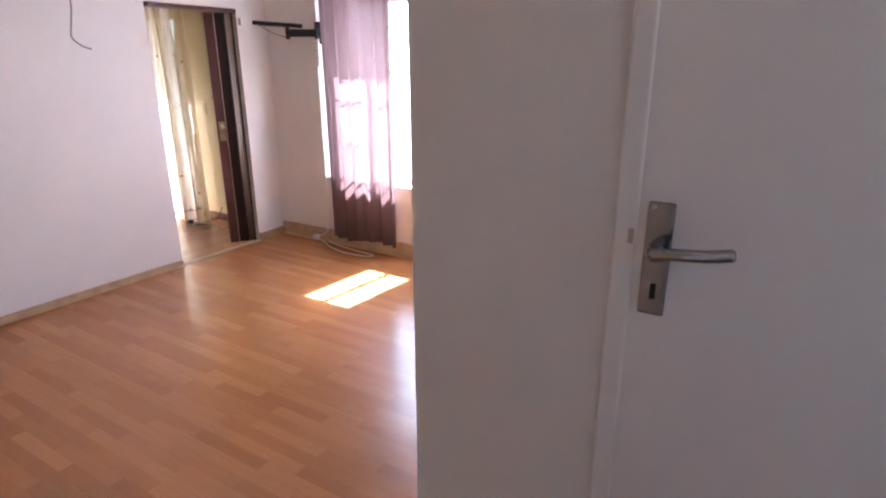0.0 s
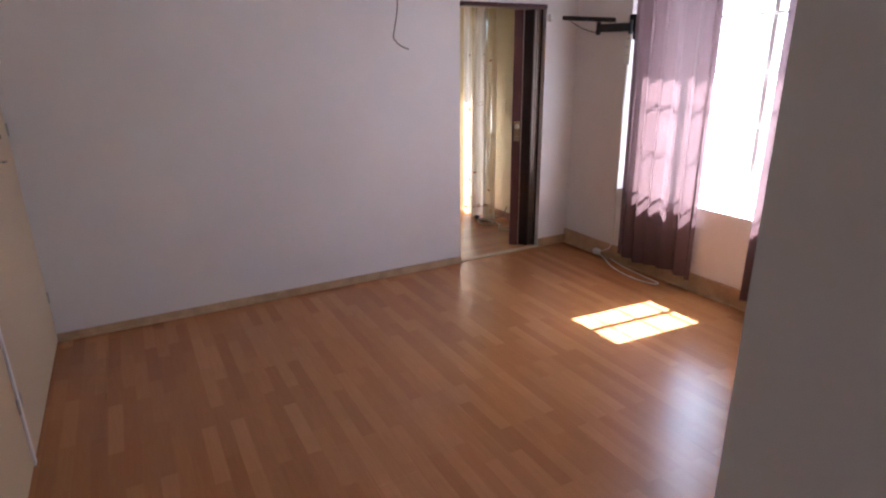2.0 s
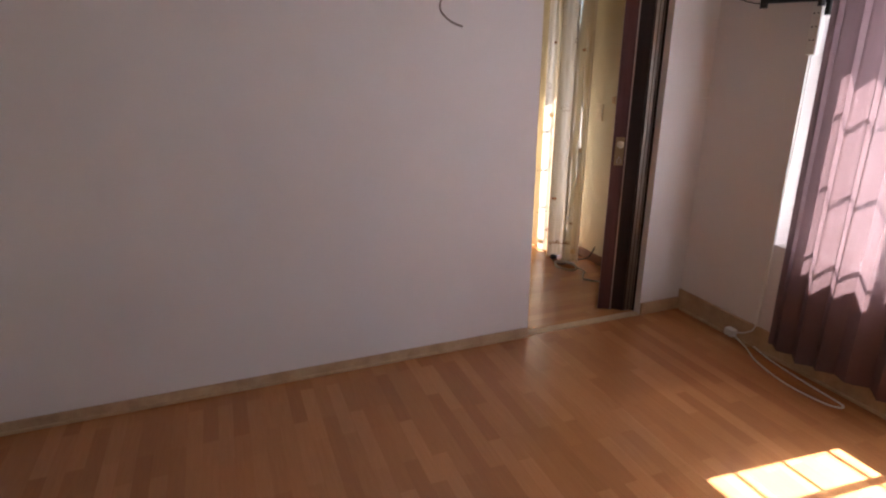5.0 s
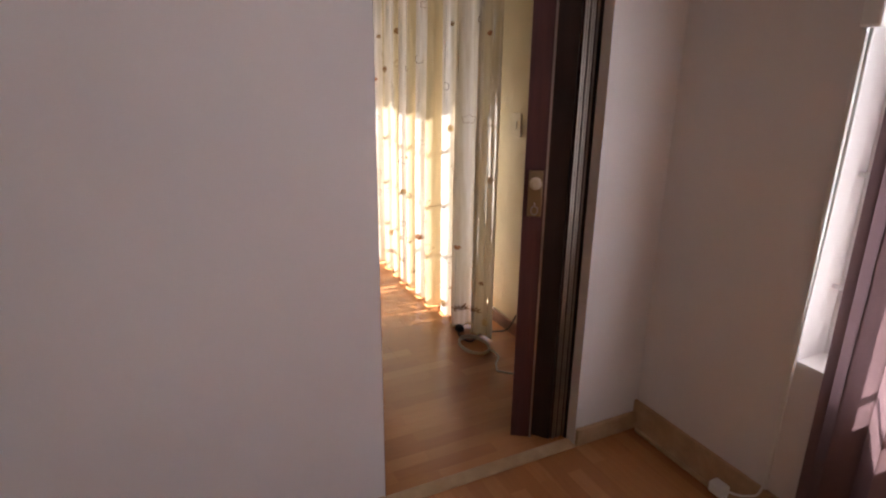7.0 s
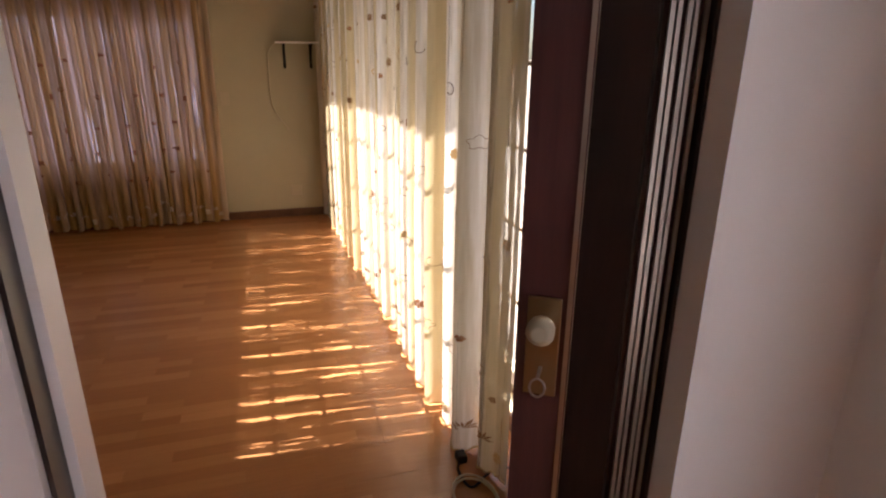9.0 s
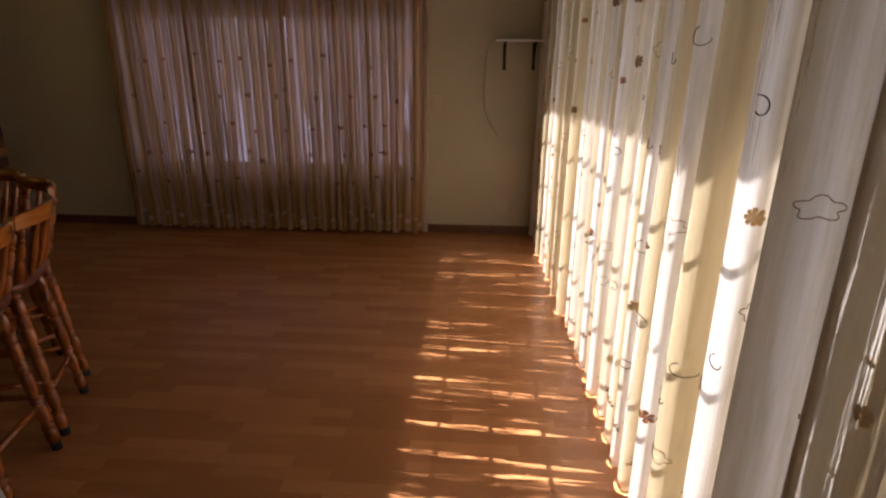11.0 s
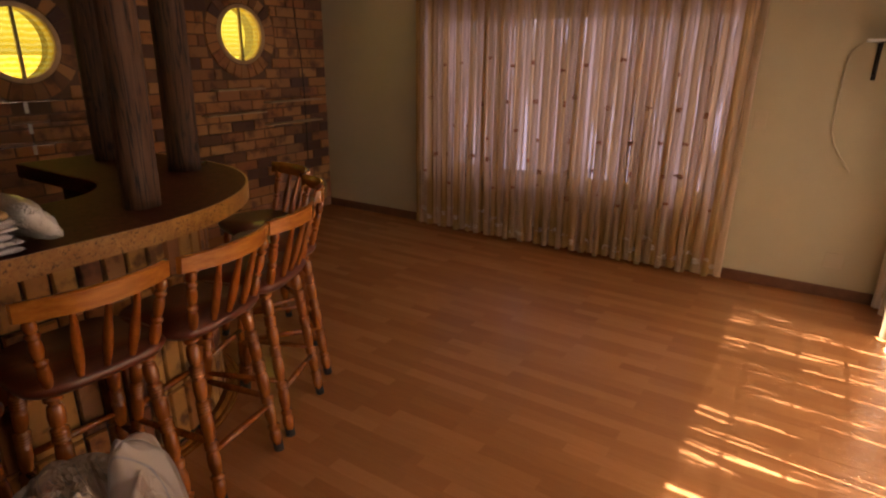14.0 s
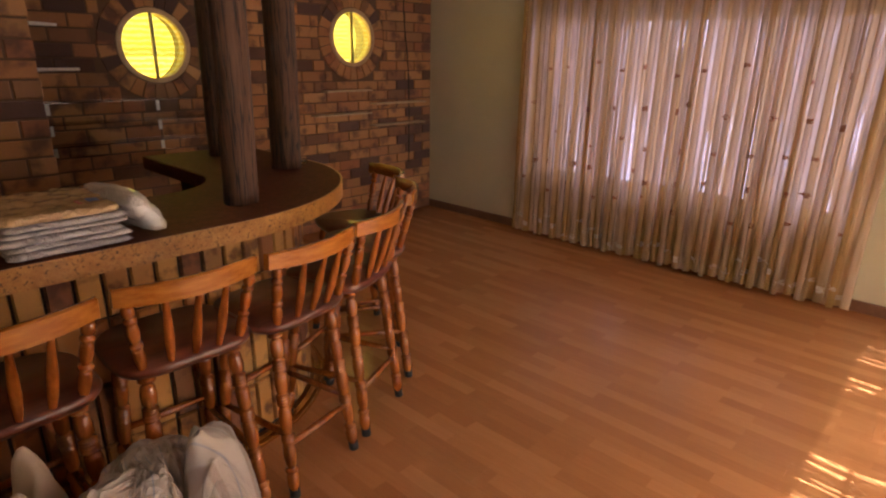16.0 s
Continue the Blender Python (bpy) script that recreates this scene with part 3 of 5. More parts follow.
def sprig(place, normal_out, u, z, size, mat, parent, rng):
    """A spray of pointed leaves near the hem."""
    bm = bmesh.new()
    lean = rng.uniform(-0.5, 0.5)
    root = bm.verts.new(Vector(place(u, z)) + normal_out * 0.004)
    for k in range(7):
        a = math.pi / 2 + lean + (k - 3) * 0.55
        r, w = size * rng.uniform(0.75, 1.1), 0.20
        pts = [(0.55, -w), (1.0, 0.0), (0.55, w)]
        bm.faces.new([root] + [bm.verts.new(Vector(place(u + r * q * math.cos(a + o), z + r * q * math.sin(a + o))) + normal_out * 0.004) for q, o in pts])
    part("sprig", bm, mat, parent)


def swirl(place, normal_out, u, z, size, turn, mat, parent):
    """An embroidered curl of thread."""
    pts = []
    for k in range(15):
        a = turn * (k / 14 * 4.3) + 1.2
        r = size * (1 - 0.55 * k / 14)
        pts.append(Vector(place(u + r * math.cos(a), z + r * math.sin(a))) + normal_out * 0.003)
    part("curl", tubed(pts, 0.0017, 4), mat, parent)


def embroidery(place, out, u0, u1, parent, seed, near=True):
    """Flowers in loose rows up the cloth, with curls and thread drawings between, and sprays along the hem."""
    rng = random.Random(seed)
    rows = [0.30, 0.47, 0.66, 0.88, 1.16, 1.42, 1.68, 1.92]
    for j, z in enumerate(rows):
        u = u0 + 0.07 + 0.11 * (j % 3)
        while u < u1 - 0.06:
            du, dz = rng.uniform(-0.04, 0.04), rng.uniform(-0.05, 0.05)
            big = j in (2, 4) or rng.random() < 0.3
            if (Vector(place(u + du + 0.02, z)) - Vector(place(u + du - 0.02, z))).length > 0.052:
                du += 0.055
            if near:
                flower(place, out, u + du, z + dz, 0.021 if big else 0.014, 8 if big else 6, rng.choice([THREAD_BROWN, THREAD_BROWN, THREAD_RUST, THREAD_GOLD]), parent, rng)
                if rng.random() < 0.8:
                    swirl(place, out, u + du + 0.10, z + dz + rng.uniform(-0.08, 0.08), rng.uniform(0.018, 0.028), rng.choice((-1, 1)), THREAD_DARK, parent)
                if rng.random() < 0.35:
                    outline_flower(place, out, u + du + 0.05, z + dz + 0.10, 0.024, THREAD_BROWN, parent, rng)
            elif 0 < j < 6:
                flower(place, out, u + du, z + dz, 0.021 if big else 0.014, 8, THREAD_RUST, parent, rng)
            u += (0.25 if near else 0.21) * rng.uniform(0.8, 1.2)
    u = u0 + 0.05
    while u < u1 - 0.05:
        z = 0.10 + rng.uniform(-0.02, 0.07)
        flower(place, out, u, z, 0.024 if near else 0.022, 8, THREAD_GOLD if near else THREAD_PALE, parent, rng)
        sprig(place, out, u + 0.06, z + rng.uniform(-0.02, 0.07), 0.040, THREAD_BROWN if near else THREAD_PALE, parent, rng)
        u += rng.uniform(0.12, 0.19)


# curtain of the sliding door
SPLIT = -6.90
LEN_N = SPLIT + 0.012 - XF - 0.06
CURTAIN_END = -4.945
LEN_E = CURTAIN_END - SPLIT - 0.012
off_n = folds(11, LEN_E, 0.15, 0.046)
off_m = folds(12, LEN_N, 0.15, 0.046)


def place_n(u, z):
    """The near end is a flat doubled panel that swings back towards the wall."""
    a, l = off_n(min(max(u, 0), LEN_E), z)
    flat = min(1.0, max(0.0, (u - 0.06) / 0.14))
    x = CURTAIN_END - u + flat * l * min(1, (LEN_E - u) * 8)
    return (x, 2.985 + a * flat + 0.060 * max(0.0, 1 - u / 0.22) - 0.02 * u, z)


def place_m(u, z):
    a, l = off_m(min(max(u, 0), LEN_N), z)
    return (SPLIT - 0.012 - u + l * min(1, u * 8), 2.952 + a - 0.035 * u, z)


curtain_n = sheet_cloth("curtain", "cream and gold sheer curtain with brown embroidered flowers", "curtain", SHEER, place_n, LEN_E, 0.012, 2.40, 260, 26, hem=lambda u: 0.007 * math.sin(u * 42), shift=0.12)
curtain_m = sheet_cloth("curtain", "second cream and gold sheer curtain with embroidered flowers", "curtain", SHEER, place_m, LEN_N, 0.012, 2.40, 240, 22, hem=lambda u: 0.007 * math.sin(u * 42))
embroidery(place_m, Vector((0, -1, 0)), 0.0, LEN_N, curtain_m, 6)
embroidery(place_n, Vector((0, -1, 0)), 0.0, LEN_E, curtain_n, 5)
hem = bmesh.new()
tube(hem, [Vector(place_n(LEN_E * k / 400, 0.014 + 0.007 * math.sin(LEN_E * k / 400 * 42) + 0.006 * math.sin(k * 0.9))) + Vector((0, -0.003, 0)) for k in range(401)], 0.0035, 5)
part("scalloped_hem", hem, THREAD_GOLD, curtain_n, "scalloped embroidered hem")

LEN_W = 2.60
off_w = folds(23, LEN_W, 0.060, 0.024)


def place_w(u, z):
    a, l = off_w(min(max(u, 0), LEN_W), z)
    return (-8.86 + a, 1.975 - u + l, z)


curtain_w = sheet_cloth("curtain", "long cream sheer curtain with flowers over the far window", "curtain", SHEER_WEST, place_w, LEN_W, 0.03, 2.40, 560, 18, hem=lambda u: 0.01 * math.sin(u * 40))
embroidery(place_w, Vector((1, 0, 0)), 0.0, LEN_W, curtain_w, 8, near=False)


def pink_curtain(x0, x1, seed, label):
    length = x1 - x0
    off = folds(seed, length, 0.13, 0.03)

    def place(u, z):
        a, l = off(min(max(u, 0), length), z)
        return (x0 + u + l, 3.135 + a, z)
    return sheet_cloth("curtain", label, "curtain", PINK, place, length, 0.10, 2.36, 130, 20, hem=lambda u: 0.015 * math.sin(u * 9 + seed))


pink_curtain(-3.28, -2.56, 3, "mauve curtain hanging half drawn at the bedroom window")
pink_curtain(-2.14, -1.40, 4, "mauve curtain at the other side of the bedroom window")
for name, a, b in (("curtain_rail", (-3.45, 3.14, 2.37), (-1.25, 3.14, 2.37)), ("curtain_rail", (-9.0, 2.97, 2.41), (-5.05, 2.97, 2.41)), ("curtain_rail", (-8.86, -0.85, 2.41), (-8.86, 2.1, 2.41))):
    tagged(part(name, tubed((a, b), 0.012, 8), PLASTIC_WHITE), "slim white curtain rail fixed above the window", "curtain rail")


def round_window(name, x, z, r=0.205):
    win = thing(name, "round window of amber textured glass in a pale ring", "window", kind="structure")

    def ring(r0, r1, y0, y1, n=48):
        bm = bmesh.new()
        vs = [[bm.verts.new((x + rr * math.cos(a), y, z + rr * math.sin(a))) for rr, y in ((r0, y0), (r1, y0), (r1, y1), (r0, y1))] for a in (2 * math.pi * k / n for k in range(n))]
        for k in range(n):
            for q in range(4):
                bm.faces.new((vs[k][q], vs[k][(q + 1) % 4], vs[(k + 1) % n][(q + 1) % 4], vs[(k + 1) % n][q])).smooth = q in (1, 3)
        return bm
    part("window_frame", ring(r, r + 0.028, YB - 0.10, YB + 0.012), SKIRTING, win, "pale round frame")
    bm = bmesh.new()
    c = bm.verts.new((x, YB - 0.022, z))
    vs = [bm.verts.new((x + r * math.cos(a), YB - 0.022, z + r * math.sin(a))) for a in (2 * math.pi * k / 48 for k in range(48))]
    for k in range(48):
        bm.faces.new((c, vs[k], vs[(k + 1) % 48]))
    part("pane", bm, AMBER, win, "amber textured pane")
    part("mullion", boxed(x - 0.009, x + 0.009, YB - 0.020, YB - 0.002, z - r, z + r), BRONZE, win, "dark upright glazing bar")
    return win


ROUNDS = ((-6.37, 1.524), (-8.012, 1.628))
round_window("window_4", *ROUNDS[0])
round_window("window_5", *ROUNDS[1])


# ---------------------------------------------------------------- doorway and folding door
track = thing("folding_door", "dark brown folding door pushed open against its jamb", "door", (-4.07, 2.80, 0), kind="structure")


def fpart(name, pts, z0, z1, mat, label=""):
    bm = slab(bmesh.new(), [(x + 4.07, y - 2.80) for x, y in pts], z0, z1)
    return part(name, bm, mat, track, label)


def strip_between(a, b, w):
    a, b = Vector((*a, 0)), Vector((*b, 0))
    n = Vector((-(b - a).y, (b - a).x, 0)).normalized() * w / 2
    return [tuple((p)[:2]) for p in (a - n, b - n, b + n, a + n)]


lead = fpart("lead_panel", strip_between((-4.165, 2.682), (-4.118, 2.752), 0.030), 0.012, 2.025, MERANTI, "dark red-brown leading stile")
fpart("panel_edge", strip_between((-4.110, 2.736), (-4.106, 2.742), 0.006), 0.012, 2.025, ALU)
fpart("folded_panel", strip_between((-4.124, 2.760), (-4.066, 2.808), 0.016), 0.012, 2.025, MERANTI_SHADED, "folded brown leaf, its shade put into the colour")
for i in range(5):
    y = 2.818 + 0.013 * i
    fpart("folded_panel", strip_between((-4.115, y + 0.006), (-4.062 - 0.003 * (i % 2), y), 0.008), 0.012, 2.025, MERANTI)
    fpart("panel_edge", strip_between((-4.060 - 0.003 * (i % 2), y), (-4.057 - 0.003 * (i % 2), y), 0.007), 0.012, 2.025, ALU)
fpart("jamb_channel", [(-4.13, 2.878), (-4.05, 2.878), (-4.05, 2.884), (-4.13, 2.884)], 0.0, 2.03, MERANTI_SHADED)
fpart("strike_channel", [(-4.056, 2.0625), (-4.014, 2.0625), (-4.014, 2.068), (-4.056, 2.068)], 0.0, 2.03, MERANTI_SHADED, "dark strike channel on the jamb")
fpart("door_stop", [(-4.12, 2.0625), (-4.06, 2.0625), (-4.06, 2.078), (-4.12, 2.078)], 0.0, 2.03, DOOR_WHITE, "white door stop")
fpart("top_track", [(-4.11, 2.09), (-3.993, 2.09), (-3.993, 2.883), (-4.11, 2.883)], 2.028, 2.058, MERANTI, "dark wooden top track")
lock_m = pose(-0.0715, -0.083, 1.045, 0, 0, math.degrees(math.atan2(0.070, 0.048)))
lockp = part("lock_plate", boxed(-0.026, 0.026, -0.021, -0.0155, -0.085, 0.085, bevel=0.002, m=lock_m), BRASS, track, "worn brass lock plate")
for side in (-1, 1):
    bm = bmesh.new()
    pts = [(0, -0.012 * 1, 0), (0, 0.012, 0), (0, 0.024, 0), (0, 0.042, 0), (0, 0.05, 0)]
    tube(bm, [lock_m @ Vector((0.0, -0.02 - y if side < 0 else 0.018 + y, 0.045)) for _, y, _ in pts], [0.009, 0.009, 0.021, 0.022, 0.012], 12)
    # near knob gets a pale colour standing in for its metal's bright reflection
    part("knob", bm, PLASTIC_CREAM if side < 0 else BRASS, lockp, "round knob")
bm = tubed([lock_m @ Vector((0.0, -0.02 - 0.03 * k, -0.035)) for k in (0, 1)], 0.003, 6)
tube(bm, [lock_m @ Vector((0.012 * math.cos(a), -0.05, -0.055 + 0.016 * math.sin(a))) for a in (2 * math.pi * k / 14 for k in range(15))], 0.002, 5)
part("key", bm, STEEL, lockp, "key with a ring in the lock")

# white sensor beside the door head
sens = tagged(part("door_contact", boxed(-3.999, -3.972, 2.905, 2.935, 1.93, 1.985, bevel=0.006), PLASTIC_WHITE), "small white alarm contact on the wall beside the doorway", "sensor")

# ---------------------------------------------------------------- passage door
pdoor = thing("door_1", "closed white flush door with a chrome lever handle", "door", (0.06, 0.20, 0), kind="structure")
part("leaf", boxed(0.025, 0.787, -0.0025, 0.05, 0.004, 2.022), DOOR_WHITE, pdoor)
for a, b, c, d in ((0.0, 0.033, 0, 2.05), (0.779, 0.815, 0, 2.05), (0.033, 0.779, 2.015, 2.05)):
    part("door_frame", boxed(a, b, -0.006, 0.10, c, d, bevel=0.004), DOOR_WHITE, pdoor)
part("latch", boxed(0.022, 0.030, -0.0075, -0.004, 1.372, 1.395), STEEL, pdoor, "steel latch")
hz = 1.353
plate = part("handle_plate", boxed(0.046, 0.084, -0.010, -0.002, hz - 0.086, hz + 0.086, bevel=0.003), CHROME, pdoor, "polished chrome handle plate")
bm = tubed(curve_pts([(0.066, 0.008, hz + 0.016), (0.066, -0.035, hz + 0.018), (0.076, -0.047, hz + 0.022), (0.10, -0.05, hz + 0.026), (0.138, -0.05, hz + 0.030), (0.170, -0.046, hz + 0.036)], 5), [0.013] * 5 + [0.011] * 5 + [0.009] * 15 + [0.006], 12)
part("lever", bm, CHROME, plate, "curved chrome lever")
part("keyhole", boxed(0.062, 0.070, -0.0115, -0.0085, hz - 0.060, hz - 0.036), BLACK, plate)
part("screw", tubed(((0.056, -0.009, hz + 0.078), (0.056, -0.0115, hz + 0.078)), 0.004, 8), STEEL, plate)

# ---------------------------------------------------------------- built-in cupboards
YC = -0.85


def cupboard(x0, x1):
    """One double-door cupboard unit from floor to ceiling, with a white post at its end."""
    cup = thing("built_in_cupboard", "tall beige built-in cupboard with flush doors", "cupboard", (x0, YC, 0), group="row of built-in cupboards")
    w = x1 - x0
    part("body", boxed(0.0, w, -0.55, -0.022, 0.0, H - 0.002), CUPBOARD, cup)
    half = (w - 0.05) / 2
    for i, a in enumerate((0.012, 0.012 + half)):
        d = part("door", boxed(a, a + half - 0.0006, -0.020, 0.0, 0.012, H - 0.02), CUPBOARD, cup)
        hx = a + 0.004 if i == 0 else a + half - 0.008
        for z in (0.30, 1.30, 2.2):
            part("hinge", tubed(((hx, 0.003, z - 0.035), (hx, 0.003, z + 0.035)), 0.006, 8), STEEL, d, "small steel hinge")
        if i == 0:
            kx = a + half - 0.16
            part("knob", tubed([(kx, y, 1.31) for y in (0.0, 0.008, 0.014, 0.022, 0.034, 0.04)], [0.012, 0.007, 0.006, 0.013, 0.015, 0.009], 12), BRASS, d, "dark brass knob")
            part("key", tube(tubed([(kx + 0.025, y, 1.19) for y in (0.0, 0.03)], 0.003, 6), [(kx + 0.025, 0.024, 1.19), (kx + 0.025, 0.045, 1.19)], 0.007, 8), STEEL, d, "small steel key")
    part("post", boxed(w - 0.030, w, -0.022, 0.006, 0.0, H - 0.002, bevel=0.003), DOOR_WHITE, cup, "white painted post")


cupboard(-3.995, -2.66)
cupboard(-2.658, -1.33)
cupboard(-1.328, 0.0)

# ---------------------------------------------------------------- bedroom fittings
arm = thing("tv_bracket", "black swivelling television wall bracket", "bracket", (-3.36, YN, 1.86))
part("wall_plate", boxed(-0.035, 0.035, -0.022, 0.0, -0.09, 0.09, bevel=0.003), BLACK, arm)
part("pivot", tubed(((0, -0.035, -0.05), (0, -0.035, 0.05)), 0.016, 10), BLACK, arm)
part("arm", boxed(-0.245, 0.0, -0.012, 0.012, -0.030, 0.030, bevel=0.004, m=pose(0, -0.035, 0, 0, 0, 34)), BLACK, arm)
part("elbow", tubed(((-0.20, -0.17, -0.05), (-0.20, -0.17, 0.05)), 0.018, 10), BLACK, arm)
tray = bmesh.new()
box(tray, -0.26, 0.14, -0.03, 0.03, -0.016, 0.016, bevel=0.004, m=pose(-0.19, -0.20, 0.062, 0, 4, 38))
box(tray, -0.03, 0.03, -0.05, 0.05, -0.012, 0.006, bevel=0.004, m=pose(-0.27, -0.26, 0.066, 0, 4, 38))
part("screen_plate", tray, BLACK, arm, "flat tilted screen plate")
part("strap", boxed(-0.035, -0.018, -0.03, -0.02, -0.27, -0.09), RUBBER, arm, "hanging black strap")
part("cable", tubed(curve_pts([(-0.36, -0.32, 0.06), (-0.28, -0.26, 0.0), (-0.18, -0.18, -0.03), (-0.05, -0.05, 0.02)], 6), 0.003, 5), RUBBER, arm, "thin black cable")

strip = thing("power_strip", "white four-way power strip hanging on the wall", "power strip", (-3.375, YN - 0.002, 1.62))
part("body", boxed(-0.028, 0.028, -0.034, 0.0, -0.03, 0.21, bevel=0.008), PLASTIC_WHITE, strip)
for k in range(3):
    for s in (-0.01, 0.01):
        part("socket_hole", tubed(((s, -0.0345, 0.04 + 0.06 * k), (s, -0.0365, 0.04 + 0.06 * k)), 0.004, 8), RUBBER, strip)
part("cord", tubed(curve_pts([(0, -0.016, -0.03), (-0.002, -0.012, -0.4), (-0.012, -0.012, -1.0), (-0.02, -0.014, -1.45), (-0.06, -0.03, -1.54), (-0.145, -0.04, -1.575)], 6), 0.004, 6), PLASTIC_WHITE, strip, "white cord")
tagged(part("cable_trunking", boxed(-3.405, -3.391, YN - 0.012, YN - 0.0005, 0.10, 1.60, bevel=0.002), PLASTIC_WHITE), "thin white vertical cable trunking on the wall", "trunking")
plug = thing("plug", "white three-pin plug lying at the skirting with a loose cord", "plug", (-3.535, 3.17, 0.016))
part("body", boxed(-0.03, 0.03, -0.022, 0.022, 0.0, 0.045, bevel=0.008), PLASTIC_WHITE, plug)
part("cord", tubed(curve_pts([(0.02, 0.0, 0.012), (0.13, -0.02, -0.01), (0.28, -0.10, -0.012), (0.50, -0.15, -0.012), (0.70, -0.13, -0.012), (0.74, -0.07, -0.012), (0.55, -0.05, -0.012), (0.30, -0.02, -0.01), (0.16, 0.01, 0.0)], 8), 0.004, 6), PLASTIC_WHITE, plug, "loose white cord on the floor")
WIRE, _, _ = material("grey_wire", 0.6, 0, (0.20, 0.16, 0.14))
wire = tagged(part("loose_wire", tubed(curve_pts([(-3.998, 1.54, 2.15), (-3.96, 1.53, 2.0), (-3.94, 1.495, 1.86), (-3.93, 1.48, 1.79), (-3.91, 1.52, 1.74), (-3.89, 1.575, 1.715)], 6), 0.005, 6), WIRE), "bare grey wire hanging out of the white wall", "wire")

# ---------------------------------------------------------------- lounge fittings
def wall_plate(name, label, category, at, turn, w, h, mat, rockers):
    p = thing(name, label, category, at, turn)
    part("plate", boxed(-w / 2, w / 2, 0.0, 0.009, -h / 2, h / 2, bevel=0.003), mat, p)
    for x, z, a, b in rockers:
        part("rocker", boxed(x - a, x + a, 0.0095, 0.014, z - b, z + b, bevel=0.0015), mat, p)
    return p


wall_plate("light_switch", "cream light switch on the far wall", "light switch", (XF, 2.028, 1.105), -90, 0.07, 0.115, PLASTIC_CREAM, [(0, 0, 0.01, 0.018)])
wall_plate("socket_outlet", "cream socket outlet low on the far wall", "socket", (XF, 2.585, 0.25), -90, 0.10, 0.10, PLASTIC_CREAM, [(-0.02, 0.02, 0.008, 0.012), (0.018, -0.012, 0.02, 0.02)])
wall_plate("light_switch", "cream light switch beside the sheer curtain", "light switch", (-5.04, YN, 1.185), 180, 0.085, 0.125, PLASTIC_CREAM, [(0, 0, 0.011, 0.02)])
wall_plate("light_switch", "small cream bell push on the wall by the curtain", "switch", (-4.88, YN, 1.285), 180, 0.03, 0.05, SKIRTING, [])

sh = thing("wall_shelf", "small white corner shelf on two black brackets", "shelf", (XF, 2.675, 1.575))
part("board", boxed(0.0, 0.20, -0.18, 0.18, 0.0, 0.014, bevel=0.002), DOOR_WHITE, sh)
for y in (-0.11, 0.12):
    bm = bmesh.new()
    box(bm, 0.0, 0.004, y - 0.012, y + 0.012, -0.21, -0.001)
    box(bm, 0.005, 0.20, y - 0.012, y + 0.012, -0.005, -0.001)
    tube(bm, ((0.006, y, -0.17), (0.16, y, -0.008)), 0.006, 6)
    part("shelf_bracket", bm, BLACK, sh, "black shelf bracket")
tagged(part("hanging_cable", tubed(curve_pts([(XF + 0.008, 2.49, 1.575), (XF + 0.012, 2.43, 1.5), (XF + 0.01, 2.42, 1.3), (XF + 0.01, 2.425, 1.07), (XF + 0.012, 2.47, 0.95), (XF + 0.02, 2.56, 0.825)], 6), 0.006, 6), PLASTIC_CREAM), "cream cable hanging down the far wall", "cable")

cord = thing("extension_cord", "black and white cords lying coiled on the floor by the curtain", "cord", (-5.0, 2.95, 0.0))
part("black_cord", tubed(curve_pts([(0.10, 0.22, 0.15), (0.02, 0.21, 0.03), (-0.05, 0.10, 0.006), (0.02, -0.02, 0.006), (-0.08, -0.04, 0.006), (-0.13, -0.01, 0.012)], 7), 0.005, 6), RUBBER, cord)
part("plug_end", boxed(-0.16, -0.11, -0.03, 0.01, 0.0, 0.035, bevel=0.008), RUBBER, cord, "black plug")
loop = [(0.08 + (0.10 + 0.008 * k / 12) * math.cos(k * 2 * math.pi / 12), -0.03 + 0.075 * math.sin(k * 2 * math.pi / 12), 0.005 + 0.0009 * k) for k in range(26)]
part("white_cord", tubed(curve_pts(loop + [(0.26, 0.02, 0.02), (0.36, -0.05, 0.005), (0.50, 0.12, 0.005)], 2), 0.0045, 6), PLASTIC_CREAM, cord)


# ---------------------------------------------------------------- bar
CX, CY, TOPZ = -5.60, -0.195, 0.965
BAR_END = -0.86                             # the far leg stops short of the brick wall


def bar_line(r, x_end, y_end, n=26):
    """The bar's outline at distance r from the bend's centre: along the front, round the bend and back to the brick wall."""
    pts = [(x_end, CY + r)]
    pts += [(CX + r * math.cos(a), CY + r * math.sin(a)) for a in (math.pi / 2 + math.pi / 2 * k / n for k in range(n + 1))]
    return pts + [(CX - r, y_end)]


def band(r0, r1, z0, z1, x_end=XE - 0.003, y_end=BAR_END):
    a, b = bar_line(r1, x_end, y_end), bar_line(r0, x_end, y_end)
    bm = bmesh.new()
    n = len(a)
    v = [[bm.verts.new((*p, z)) for p in line] for line, z in ((a, z0), (b, z0), (b, z1), (a, z1))]
    for i in range(n - 1):
        for q in range(4):
            bm.faces.new((v[q][i], v[q][i + 1], v[(q + 1) % 4][i + 1], v[(q + 1) % 4][i]))
    for i in (0, n - 1):
        bm.faces.new([v[q][i] for q in range(4)])
    return bm


